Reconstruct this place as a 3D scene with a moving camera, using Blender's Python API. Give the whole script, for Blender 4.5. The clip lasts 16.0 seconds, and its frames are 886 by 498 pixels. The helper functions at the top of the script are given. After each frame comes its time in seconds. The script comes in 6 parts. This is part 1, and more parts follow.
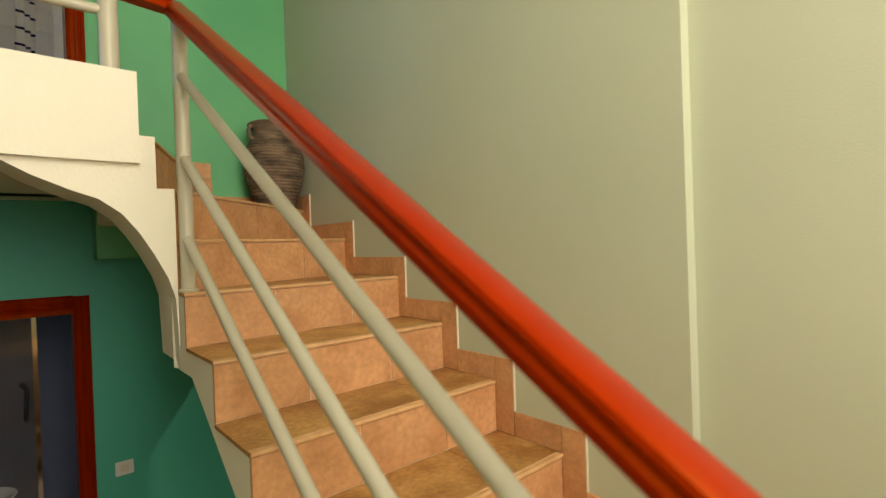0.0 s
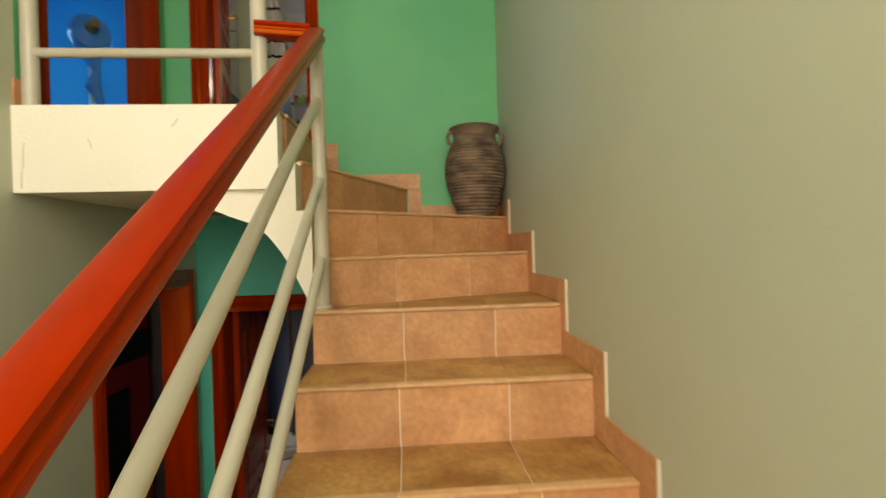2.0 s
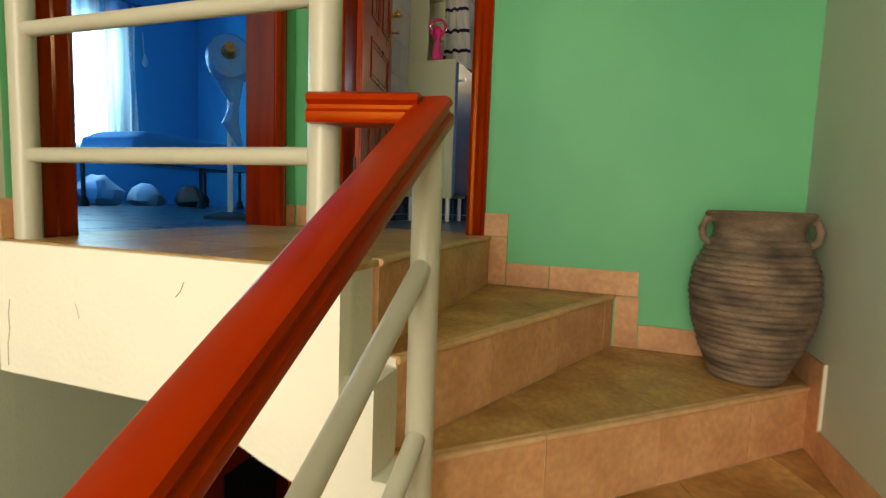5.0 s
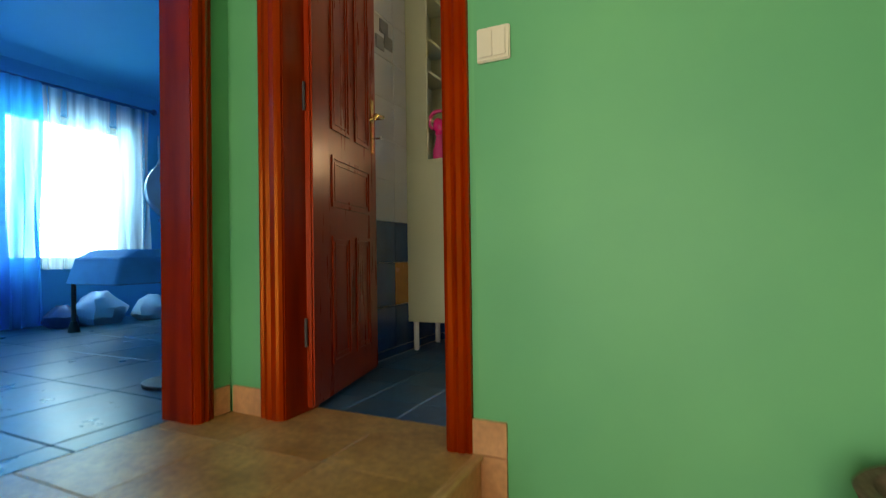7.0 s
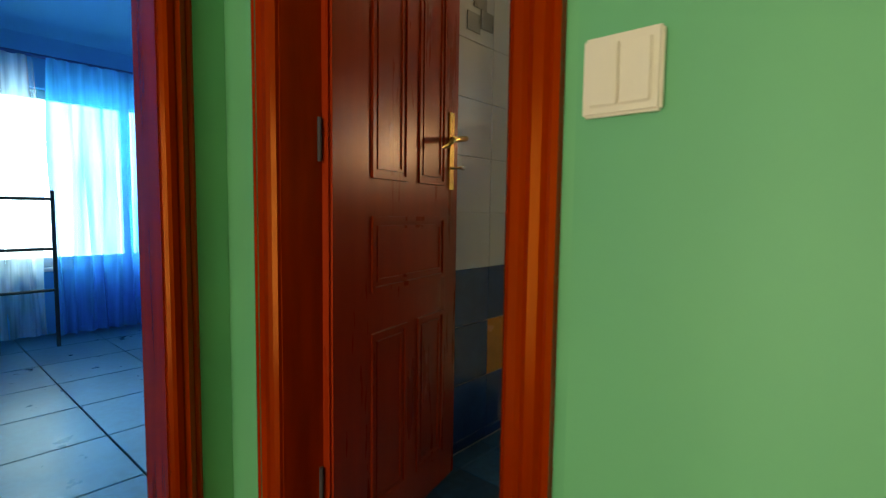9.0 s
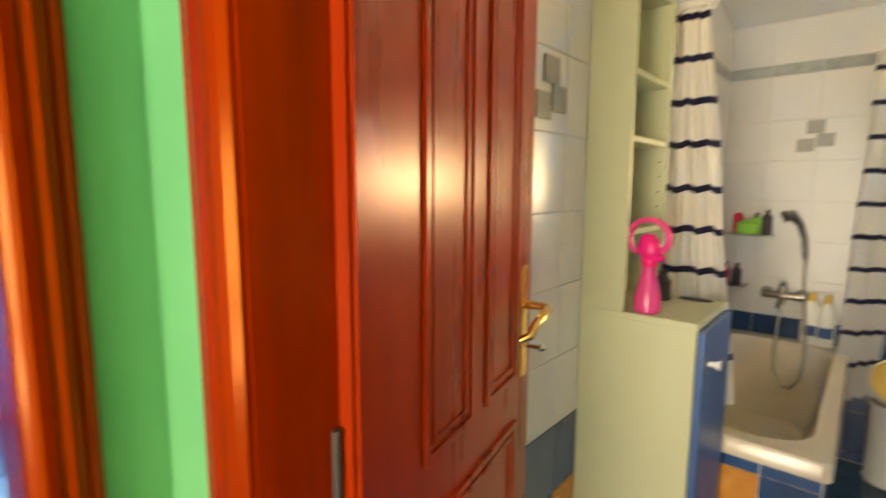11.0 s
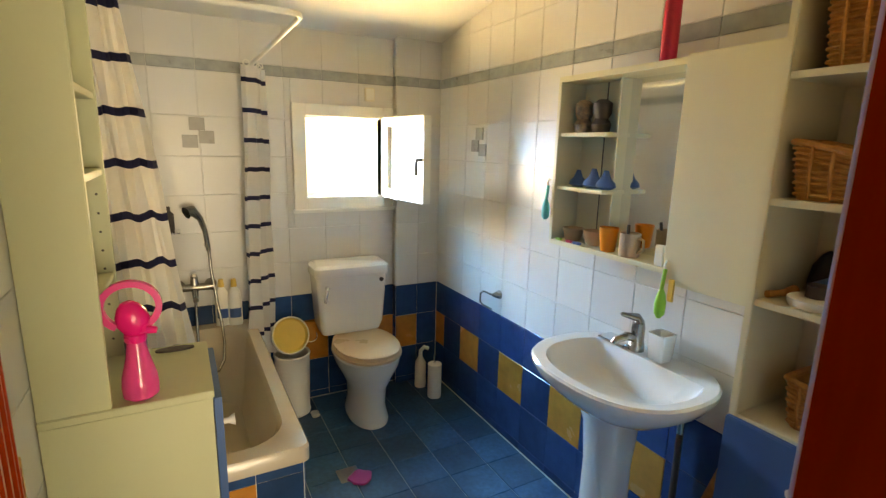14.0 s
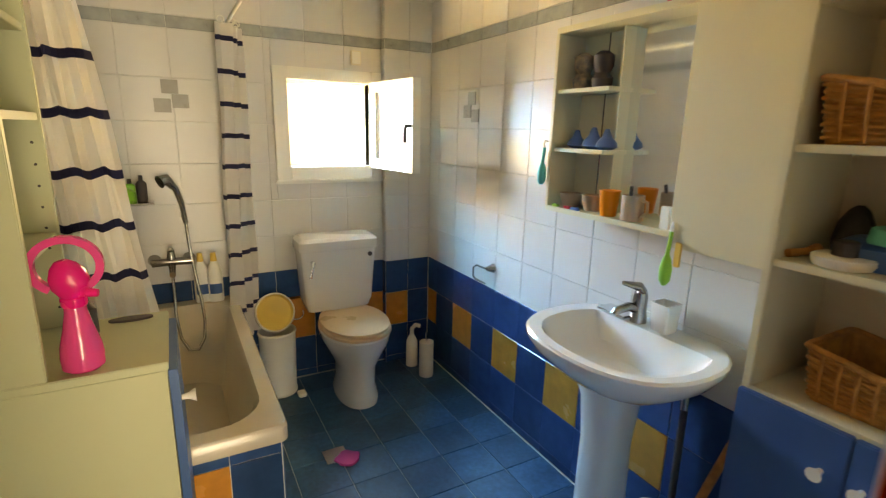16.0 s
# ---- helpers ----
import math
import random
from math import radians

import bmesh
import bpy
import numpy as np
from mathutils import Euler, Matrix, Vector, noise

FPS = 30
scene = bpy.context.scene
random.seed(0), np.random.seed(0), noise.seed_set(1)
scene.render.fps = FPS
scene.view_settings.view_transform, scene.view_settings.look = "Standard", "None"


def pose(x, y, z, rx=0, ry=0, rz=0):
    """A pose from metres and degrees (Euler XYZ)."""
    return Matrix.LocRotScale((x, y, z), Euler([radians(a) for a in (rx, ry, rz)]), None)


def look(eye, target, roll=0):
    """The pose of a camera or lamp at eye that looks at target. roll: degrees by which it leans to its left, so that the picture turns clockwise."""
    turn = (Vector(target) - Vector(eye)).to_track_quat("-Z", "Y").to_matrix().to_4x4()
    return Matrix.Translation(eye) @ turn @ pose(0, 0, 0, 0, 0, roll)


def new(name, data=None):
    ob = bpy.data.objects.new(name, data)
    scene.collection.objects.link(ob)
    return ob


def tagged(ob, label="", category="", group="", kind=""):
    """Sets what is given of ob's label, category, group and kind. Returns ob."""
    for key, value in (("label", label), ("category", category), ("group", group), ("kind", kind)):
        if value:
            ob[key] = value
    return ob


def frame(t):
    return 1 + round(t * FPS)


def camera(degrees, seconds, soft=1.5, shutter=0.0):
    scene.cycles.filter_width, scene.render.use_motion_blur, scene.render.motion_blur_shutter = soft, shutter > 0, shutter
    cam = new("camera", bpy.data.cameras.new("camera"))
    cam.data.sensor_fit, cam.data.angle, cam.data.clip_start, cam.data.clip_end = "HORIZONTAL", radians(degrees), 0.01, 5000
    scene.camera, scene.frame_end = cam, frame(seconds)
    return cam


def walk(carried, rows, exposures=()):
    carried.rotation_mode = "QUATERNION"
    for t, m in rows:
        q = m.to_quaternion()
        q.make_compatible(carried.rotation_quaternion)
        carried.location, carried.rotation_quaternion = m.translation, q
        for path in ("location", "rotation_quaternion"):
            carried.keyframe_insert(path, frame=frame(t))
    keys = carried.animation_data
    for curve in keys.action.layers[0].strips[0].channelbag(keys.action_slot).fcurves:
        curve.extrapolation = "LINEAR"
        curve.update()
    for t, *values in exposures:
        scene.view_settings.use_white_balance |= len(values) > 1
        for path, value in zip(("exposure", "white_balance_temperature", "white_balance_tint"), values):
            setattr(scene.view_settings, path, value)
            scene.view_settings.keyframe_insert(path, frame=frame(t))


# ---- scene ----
cam = camera(84.0, 16.0, soft=1.2, shutter=0.5)
PATH = [
    (0, (-1.290, -2.897, -0.590), (0.022, -1.388, -0.606), -2.0),
    (0.5, (-1.078, -3.022, -0.567), (0.073, -1.386, -0.584), -2.5),
    (1, (-0.857, -2.978, -0.580), (0.110, -1.225, -0.612), -1.1),
    (1.5, (-0.694, -2.963, -0.539), (-0.117, -1.049, -0.592), -0.1),
    (2, (-0.549, -2.815, -0.505), (-0.399, -0.821, -0.52), -1.5),
    (2.2, (-0.516, -2.742, -0.433), (-0.496, -0.742, -0.434), -1.5),
    (2.5, (-0.485, -2.662, -0.378), (-0.631, -0.667, -0.364), -1.9),
    (2.9, (-0.526, -2.477, -0.35), (-0.779, -0.494, -0.411), -0.6),
    (3, (-0.508, -2.444, -0.332), (-0.823, -0.47, -0.393), -0.4),
    (3.2, (-0.566, -2.356, -0.278), (-0.894, -0.385, -0.367), 0.2),
    (5.3, (-0.568, -1.692, 0.148), (-1.251, 0.178, -0.042), 1.8),
    (5.5, (-0.554, -1.622, 0.173), (-1.26, 0.24, -0.02), 1.4),
    (6, (-0.525, -1.472, 0.305), (-1.27, 0.379, 0.183), 0.3),
    (6.2, (-0.515, -1.397, 0.338), (-1.271, 0.45, 0.215), -1.4),
    (6.5, (-0.55, -1.295, 0.366), (-1.314, 0.553, 0.328), -0.2),
    (7, (-0.545, -1.133, 0.49), (-1.402, 0.674, 0.513), -0.8),
    (7.5, (-0.52, -0.952, 0.603), (-1.509, 0.786, 0.565), -2.1),
    (8, (-0.565, -0.804, 0.639), (-1.658, 0.869, 0.555), -1.2),
    (8.5, (-0.652, -0.662, 0.795), (-1.852, 0.936, 0.692), 0.9),
    (8.7, (-0.673, -0.604, 0.811), (-1.945, 0.935, 0.694), 1.2),
    (10.8, (-1.204, -0.227, 1.313), (-2.578, 1.193, 1.003), -1.3),
    (11, (-1.191, -0.218, 1.305), (-2.491, 1.281, 1.052), 0.2),
    (11.5, (-1.329, -0.188, 1.34), (-2.09, 1.638, 1.043), 1.8),
    (12, (-1.435, -0.16, 1.464), (-1.555, 1.799, 1.079), 2.7),
    (12.5, (-1.441, -0.099, 1.488), (-1.116, 1.836, 1.099), 2.5),
    (13, (-1.444, -0.031, 1.499), (-0.812, 1.832, 1.138), 2.0),
    (13.5, (-1.5, -0.024, 1.51), (-0.67, 1.757, 1.138), 1.6),
    (14, (-1.518, -0.036, 1.508), (-0.591, 1.689, 1.102), 1.4),
    (14.5, (-1.501, -0.028, 1.489), (-0.525, 1.656, 1.029), 1.7),
    (15, (-1.49, -0.026, 1.47), (-0.496, 1.64, 0.984), 1.8),
    (15.5, (-1.473, -0.014, 1.466), (-0.477, 1.65, 0.979), 2.1),
    (16, (-1.441, 0.048, 1.423), (-0.506, 1.752, 0.954), 1.3),
]
walk(cam, [(t, look(eye, target, roll)) for t, eye, target, roll in PATH],
     exposures=[(0.0, 0.0, 7400, 10), (5.3, 0.08, 7400, 10), (7.0, 0.02, 7600, 10), (8.7, -0.12, 7900, 10), (10.8, 1.75, 8300, 12), (11.0, 1.7, 8400, 12), (11.5, 1.4, 8800, 12), (12.0, 1.2, 9200, 12), (13.5, 1.28, 9900, 10), (16.0, 1.3, 10400, 10)])

# ---- world and light ----
world = bpy.data.worlds.new("world")
scene.world = world
world.use_nodes = True
wn = world.node_tree.nodes
sky = wn.new("ShaderNodeTexSky")
sky.sky_type = "NISHITA"
sky.sun_disc = False
sky.sun_elevation, sky.sun_rotation = radians(42), radians(80)
wn["Background"].inputs["Strength"].default_value = 0.1
world.node_tree.links.new(sky.outputs["Color"], wn["Background"].inputs["Color"])

sun = new("sun", bpy.data.lights.new("sun", "SUN"))
sun.data.energy, sun.data.angle, sun.data.color = 3.0, radians(0.6), (1.0, 0.93, 0.82)
sun.matrix_world = look((0, 0, 0), (-0.55, 0.1, -0.8))


def area(name, eye, target, w, h, watts, colour=(1, 1, 1), fan=180):
    lamp = new(name, bpy.data.lights.new(name, "AREA"))
    lamp.data.shape, lamp.data.size, lamp.data.size_y, lamp.data.energy, lamp.data.color = "RECTANGLE", w, h, watts, colour
    lamp.data.spread = radians(fan)
    lamp.matrix_world = look(eye, target)
    return lamp


area("daylight_stair_window", (-0.95, -4.12, 0.55), (-0.95, 0, 0.1), 1.5, 2.2, 82, (1.0, 0.96, 0.88))
area("daylight_bath_sky", (-0.67, 2.90, 1.46), (0.0, 1.65, 0.72), 0.43, 0.36, 10.5, (0.10, 0.42, 1.0), 85)
area("daylight_bath_ground", (-0.67, 2.91, 1.34), (-0.25, 1.4, 2.1), 0.43, 0.22, 10.0, (1.0, 0.80, 0.48), 130)
area("daylight_bedroom_window", (-5.0, 0.7, 1.05), (-2, 0.3, 0.5), 1.75, 1.1, 23, (0.12, 0.66, 1.0))
# Invented blue fill that brightens the bedroom from an unseen side.
area("fill_bedroom_side", (-3.5, -2.08, 1.3), (-3.5, 2, 0.6), 1.2, 1.2, 20, (0.10, 0.62, 1.0))

# ---- materials ----
MATS = {}


def mat(name, colour, rough=0.6, metal=0.0, dark=None, scale=6.0, amount=0.35, bump=0.05, bscale=60.0, spread=0.0,
        stretch=(1, 1, 1), coat=0.0, transmit=0.0, spec=0.5, tint=(1, 1, 1), wear=0.08, fine=0.0):
    """A procedural surface: two scales of colour change, fine relief, and a shift from piece to piece."""
    if name in MATS:
        return MATS[name]
    m = bpy.data.materials.new(name)
    m.use_nodes = True
    t = m.node_tree
    n, l = t.nodes, t.links
    b = n["Principled BSDF"]
    tc = n.new("ShaderNodeTexCoord")
    mp = n.new("ShaderNodeMapping")
    mp.inputs["Scale"].default_value = stretch
    l.new(tc.outputs["Object"], mp.inputs["Vector"])
    info = n.new("ShaderNodeObjectInfo")
    add = n.new("ShaderNodeVectorMath")
    sc = n.new("ShaderNodeVectorMath")
    sc.operation = "SCALE"
    sc.inputs[0].default_value = (7.3, 3.1, 5.7)
    l.new(info.outputs["Random"], sc.inputs["Scale"])
    l.new(mp.outputs["Vector"], add.inputs[0])
    l.new(sc.outputs["Vector"], add.inputs[1])
    n1 = n.new("ShaderNodeTexNoise")
    n1.inputs["Scale"].default_value, n1.inputs["Detail"].default_value = scale, 6
    l.new(add.outputs["Vector"], n1.inputs["Vector"])
    n2 = n.new("ShaderNodeTexNoise")
    n2.inputs["Scale"].default_value, n2.inputs["Detail"].default_value = bscale, 4
    l.new(add.outputs["Vector"], n2.inputs["Vector"])
    ramp = n.new("ShaderNodeValToRGB")
    d = dark or tuple(c * 0.7 for c in colour)
    ramp.color_ramp.elements[0].position, ramp.color_ramp.elements[1].position = 0.32, 0.68
    ramp.color_ramp.elements[0].color, ramp.color_ramp.elements[1].color = (*d, 1), (*colour, 1)
    l.new(n1.outputs["Fac"], ramp.inputs["Fac"])
    mix = n.new("ShaderNodeMix")
    mix.data_type = "RGBA"
    mix.inputs["Factor"].default_value = amount
    mix.inputs["A"].default_value = (*colour, 1)
    l.new(ramp.outputs["Color"], mix.inputs["B"])
    out = mix.outputs["Result"]
    hsv = n.new("ShaderNodeHueSaturation")
    mr = n.new("ShaderNodeMapRange")
    mr.inputs["To Min"].default_value, mr.inputs["To Max"].default_value = 1 - spread, 1 + spread
    l.new(info.outputs["Random"], mr.inputs["Value"])
    speck = n.new("ShaderNodeMapRange")
    speck.inputs["From Min"].default_value, speck.inputs["From Max"].default_value = 0.3, 0.7
    speck.inputs["To Min"].default_value, speck.inputs["To Max"].default_value = 1 - fine, 1 + fine
    l.new(n2.outputs["Fac"], speck.inputs["Value"])
    both = n.new("ShaderNodeMath")
    both.operation = "MULTIPLY"
    l.new(mr.outputs["Result"], both.inputs[0])
    l.new(speck.outputs["Result"], both.inputs[1])
    l.new(both.outputs["Value"], hsv.inputs["Value"])
    l.new(out, hsv.inputs["Color"])
    l.new(hsv.outputs["Color"], b.inputs["Base Color"])
    b.inputs["Metallic"].default_value = metal
    b.inputs["Coat Weight"].default_value = coat
    b.inputs["Coat Roughness"].default_value = 0.12
    b.inputs["Transmission Weight"].default_value = transmit
    b.inputs["Specular IOR Level"].default_value = spec
    b.inputs["Specular Tint"].default_value = (*tint, 1)
    rr = n.new("ShaderNodeMapRange")
    rr.inputs["To Min"].default_value, rr.inputs["To Max"].default_value = max(0.02, rough - wear), min(1, rough + wear)
    l.new(n1.outputs["Fac"], rr.inputs["Value"])
    l.new(rr.outputs["Result"], b.inputs["Roughness"])
    if bump:
        bp = n.new("ShaderNodeBump")
        bp.inputs["Strength"].default_value, bp.inputs["Distance"].default_value = bump, 0.01
        l.new(n2.outputs["Fac"], bp.inputs["Height"])
        l.new(bp.outputs["Normal"], b.inputs["Normal"])
    MATS[name] = m
    return m


def lamp_mat(name, colour, strength):
    m = bpy.data.materials.new(name)
    m.use_nodes = True
    b = m.node_tree.nodes["Principled BSDF"]
    b.inputs["Base Color"].default_value = (*colour, 1)
    b.inputs["Emission Color"].default_value = (*colour, 1)
    b.inputs["Emission Strength"].default_value = strength
    return m


def sheer(name, colour, clear):
    """A thin curtain cloth: part of the light passes straight through, part is scattered."""
    m = bpy.data.materials.new(name)
    m.use_nodes = True
    n, l = m.node_tree.nodes, m.node_tree.links
    n.remove(n["Principled BSDF"])
    out = n["Material Output"]
    tl, df, tr = n.new("ShaderNodeBsdfTranslucent"), n.new("ShaderNodeBsdfDiffuse"), n.new("ShaderNodeBsdfTransparent")
    w = n.new("ShaderNodeTexNoise")
    w.inputs["Scale"].default_value = 13
    w.inputs["Detail"].default_value = 3
    tc, mp = n.new("ShaderNodeTexCoord"), n.new("ShaderNodeMapping")
    mp.inputs["Scale"].default_value = (0.3, 1, 0.05)
    l.new(tc.outputs["Object"], mp.inputs["Vector"])
    l.new(mp.outputs["Vector"], w.inputs["Vector"])
    for s in (tl, df):
        s.inputs["Color"].default_value = (*colour, 1)
    tr.inputs["Color"].default_value = (*[0.5 + 0.5 * c for c in colour], 1)
    a, b = n.new("ShaderNodeMixShader"), n.new("ShaderNodeMixShader")
    a.inputs[0].default_value = 0.4
    mr = n.new("ShaderNodeMapRange")
    mr.inputs["From Min"].default_value, mr.inputs["From Max"].default_value = 0.35, 0.65
    mr.inputs["To Min"].default_value, mr.inputs["To Max"].default_value = clear * 0.2, min(0.9, clear * 1.9)
    l.new(w.outputs["Fac"], mr.inputs["Value"])
    l.new(mr.outputs["Result"], b.inputs[0])
    l.new(tl.outputs[0], a.inputs[1])
    l.new(df.outputs[0], a.inputs[2])
    l.new(a.outputs[0], b.inputs[1])
    l.new(tr.outputs[0], b.inputs[2])
    l.new(b.outputs[0], out.inputs["Surface"])
    return m


M_GREY = mat("stair_wall_paint", (0.50, 0.52, 0.39), 0.75, dark=(0.44, 0.47, 0.35), scale=1.2, amount=0.6, bump=0.08, bscale=180)
M_GREEN = mat("green_wall_paint", (0.135, 0.47, 0.205), 0.55, dark=(0.085, 0.38, 0.175), scale=1.8, amount=0.8, bump=0.025, bscale=160)
M_TEAL = mat("lower_wall_paint", (0.07, 0.47, 0.34), 0.55, dark=(0.05, 0.39, 0.28), scale=1.5, amount=0.6, bump=0.08, bscale=160)
M_WHITE = mat("white_plaster", (0.88, 0.83, 0.70), 0.8, dark=(0.80, 0.74, 0.60), scale=2.5, amount=0.4, bump=0.15, bscale=90)
M_CEIL = mat("ceiling_paint", (0.78, 0.77, 0.72), 0.85, scale=2, amount=0.1, bump=0.06)
M_BLUE = mat("blue_wall_paint", (0.003, 0.40, 0.72), 0.7, dark=(0.002, 0.33, 0.64), scale=1.5, amount=0.5, bump=0.06, bscale=150)
M_TILE = mat("terracotta_tile", (0.66, 0.345, 0.165), 0.48, dark=(0.42, 0.18, 0.07), scale=8, amount=0.6, bump=0.15, bscale=55, spread=0.09, spec=0.35, fine=0.12)
M_TREAD = mat("tread_tile", (0.60, 0.335, 0.12), 0.42, dark=(0.27, 0.105, 0.022), scale=7, amount=0.85, bump=0.25, bscale=60, spread=0.08, spec=0.35, fine=0.2)
M_GROUT = mat("grout", (0.50, 0.40, 0.29), 0.9, scale=30, amount=0.3, bump=0.1)
M_RAIL = mat("varnished_handrail_wood", (0.32, 0.016, 0.001), 0.30, dark=(0.23, 0.010, 0.001), scale=3, amount=0.5, bump=0.015, bscale=30, stretch=(9, 0.7, 9), spec=0.45, tint=(1.0, 0.40, 0.05), wear=0.02)
M_WOOD = mat("mahogany_stained_wood", (0.30, 0.020, 0.001), 0.22, dark=(0.15, 0.008, 0.001), scale=4, amount=0.7, bump=0.02, bscale=40, stretch=(5, 5, 0.6), spec=0.45, tint=(1.0, 0.36, 0.05), wear=0.03)
M_DOOR = mat("mahogany_door_leaf", (0.34, 0.026, 0.004), 0.28, dark=(0.22, 0.014, 0.002), scale=4, amount=0.6, bump=0.012, bscale=40, stretch=(5, 5, 0.6), spec=0.4, tint=(1.0, 0.50, 0.32), wear=0.03)
M_TUBE = mat("cream_painted_steel", (0.52, 0.48, 0.37), 0.32, scale=12, amount=0.2, bump=0.02, bscale=100)
M_VASE = mat("weathered_clay", (0.27, 0.18, 0.115), 0.85, dark=(0.03, 0.02, 0.014), scale=9, amount=0.85, bump=0.5, bscale=110, stretch=(1, 1, 2.6), fine=0.2)
M_BRASS = mat("polished_brass", (0.80, 0.52, 0.18), 0.18, 1.0, scale=8, amount=0.2, bump=0.0)
M_CHROME = mat("chrome", (0.75, 0.76, 0.78), 0.1, 1.0, scale=8, amount=0.1, bump=0.0)
M_PLASTIC = mat("white_plastic", (0.80, 0.79, 0.72), 0.35, scale=10, amount=0.1, bump=0.01)
M_IVORY = mat("ivory_plastic", (0.76, 0.70, 0.55), 0.35, scale=10, amount=0.1, bump=0.01)
M_CERAM = mat("white_glazed_ceramic", (0.80, 0.80, 0.78), 0.1, scale=3, amount=0.1, bump=0.0, coat=0.5)
M_CABW = mat("cream_laminate", (0.66, 0.63, 0.45), 0.4, scale=3, amount=0.15, bump=0.02)
# Green-cream laminate, its colour lowered for the weaker light beside the door.
M_CABL = mat("dimmed_green_cream_laminate", (0.48, 0.50, 0.33), 0.45, scale=3, amount=0.15, bump=0.02)
M_TUB = mat("cream_bath_enamel", (0.56, 0.49, 0.38), 0.2, scale=3, amount=0.15, bump=0.0, coat=0.3)
# Chrome whose colour is darkened for the dim room it reflects.
M_STEEL = mat("chrome_with_dark_reflection", (0.34, 0.32, 0.29), 0.24, 1.0, scale=8, amount=0.3, bump=0.0)
M_BTILE = mat("white_wall_tile", (0.66, 0.65, 0.62), 0.30, dark=(0.60, 0.59, 0.56), scale=4, amount=0.4, bump=0.035, bscale=12, spread=0.03, spec=0.5, wear=0.015)
M_BLUET = mat("dark_blue_tile", (0.016, 0.066, 0.19), 0.2, dark=(0.011, 0.043, 0.125), scale=6, amount=0.7, bump=0.05, bscale=20, spread=0.18, coat=0.3, fine=0.1)
M_OCHRE = mat("ochre_tile", (0.60, 0.25, 0.045), 0.25, dark=(0.46, 0.17, 0.03), scale=8, amount=0.6, bump=0.05, bscale=20, spread=0.08, fine=0.1)
M_FLOORB = mat("blue_floor_tile", (0.024, 0.105, 0.20), 0.34, dark=(0.010, 0.048, 0.105), scale=5, amount=0.85, bump=0.08, bscale=45, spread=0.28, fine=0.2)
M_BGROUT = mat("bath_grout", (0.66, 0.66, 0.62), 0.9, scale=30, amount=0.3, bump=0.1)
M_BORDER = mat("grey_relief_border", (0.36, 0.38, 0.37), 0.3, dark=(0.24, 0.26, 0.25), scale=18, amount=0.8, bump=0.25, bscale=30, spread=0.06)
M_MOTIF = mat("grey_motif_tile", (0.30, 0.29, 0.25), 0.3, scale=20, amount=0.5, bump=0.1)
M_STRIPE = mat("navy_stripe_cloth", (0.018, 0.020, 0.075), 0.85, scale=60, amount=0.3, bump=0.1, bscale=300)
def thin_cloth(m, colour, share):
    """Lets part of the light through a cloth by scattering it."""
    n, l = m.node_tree.nodes, m.node_tree.links
    t, x = n.new("ShaderNodeBsdfTranslucent"), n.new("ShaderNodeMixShader")
    t.inputs["Color"].default_value = (*colour, 1)
    x.inputs[0].default_value = share
    l.new(n["Principled BSDF"].outputs[0], x.inputs[1])
    l.new(t.outputs[0], x.inputs[2])
    l.new(x.outputs[0], n["Material Output"].inputs["Surface"])
    return m


M_CLOTH = mat("white_curtain_cloth", (0.90, 0.88, 0.84), 0.85, scale=40, amount=0.15, bump=0.1, bscale=300)
thin_cloth(M_CLOTH, (0.92, 0.90, 0.86), 0.35)
M_PINK = mat("pink_plastic", (0.80, 0.012, 0.20), 0.28, scale=10, amount=0.2, bump=0.0)
M_PINKC = mat("clear_pink_plastic", (0.90, 0.08, 0.32), 0.15, scale=10, amount=0.1, bump=0.0, transmit=0.3)
M_MIRROR = mat("mirror_glass", (0.86, 0.88, 0.88), 0.03, 1.0, scale=5, amount=0.02, bump=0.0)
M_SEAT = mat("beige_seat", (0.74, 0.56, 0.36), 0.3, scale=5, amount=0.15, bump=0.01)
M_BLACK = mat("black_rubber", (0.015, 0.015, 0.017), 0.5, scale=10, amount=0.2, bump=0.02)
M_WICKER = mat("honey_wicker", (0.50, 0.24, 0.06), 0.6, dark=(0.26, 0.10, 0.02), scale=40, amount=0.8, bump=0.3, bscale=120)
M_ORANGE = mat("orange_plastic", (0.80, 0.24, 0.015), 0.35, scale=10, amount=0.2, bump=0.0)
M_TAUPE = mat("taupe_ceramic", (0.42, 0.30, 0.20), 0.35, scale=10, amount=0.3, bump=0.02)
M_YELLOW = mat("yellow_plastic", (0.72, 0.48, 0.10), 0.4, scale=10, amount=0.2, bump=0.0)
M_GREENP = mat("green_plastic", (0.22, 0.55, 0.06), 0.35, scale=10, amount=0.2, bump=0.0)
M_TEALP = mat("turquoise_plastic", (0.05, 0.50, 0.50), 0.35, scale=10, amount=0.2, bump=0.0)
M_BLUEP = mat("deep_blue_plastic", (0.03, 0.10, 0.28), 0.4, scale=10, amount=0.3, bump=0.02)
M_MAG = mat("magenta_rubber", (0.45, 0.03, 0.22), 0.5, scale=10, amount=0.3, bump=0.02)
M_RED = mat("red_plastic", (0.55, 0.01, 0.05), 0.35, scale=10, amount=0.2, bump=0.0)
M_BOARD = mat("blue_board_cover", (0.03, 0.34, 0.62), 0.8, scale=12, amount=0.4, bump=0.1, bscale=200)
M_BAG = mat("pale_plastic_bag", (0.45, 0.62, 0.78), 0.35, scale=8, amount=0.4, bump=0.3, bscale=25)
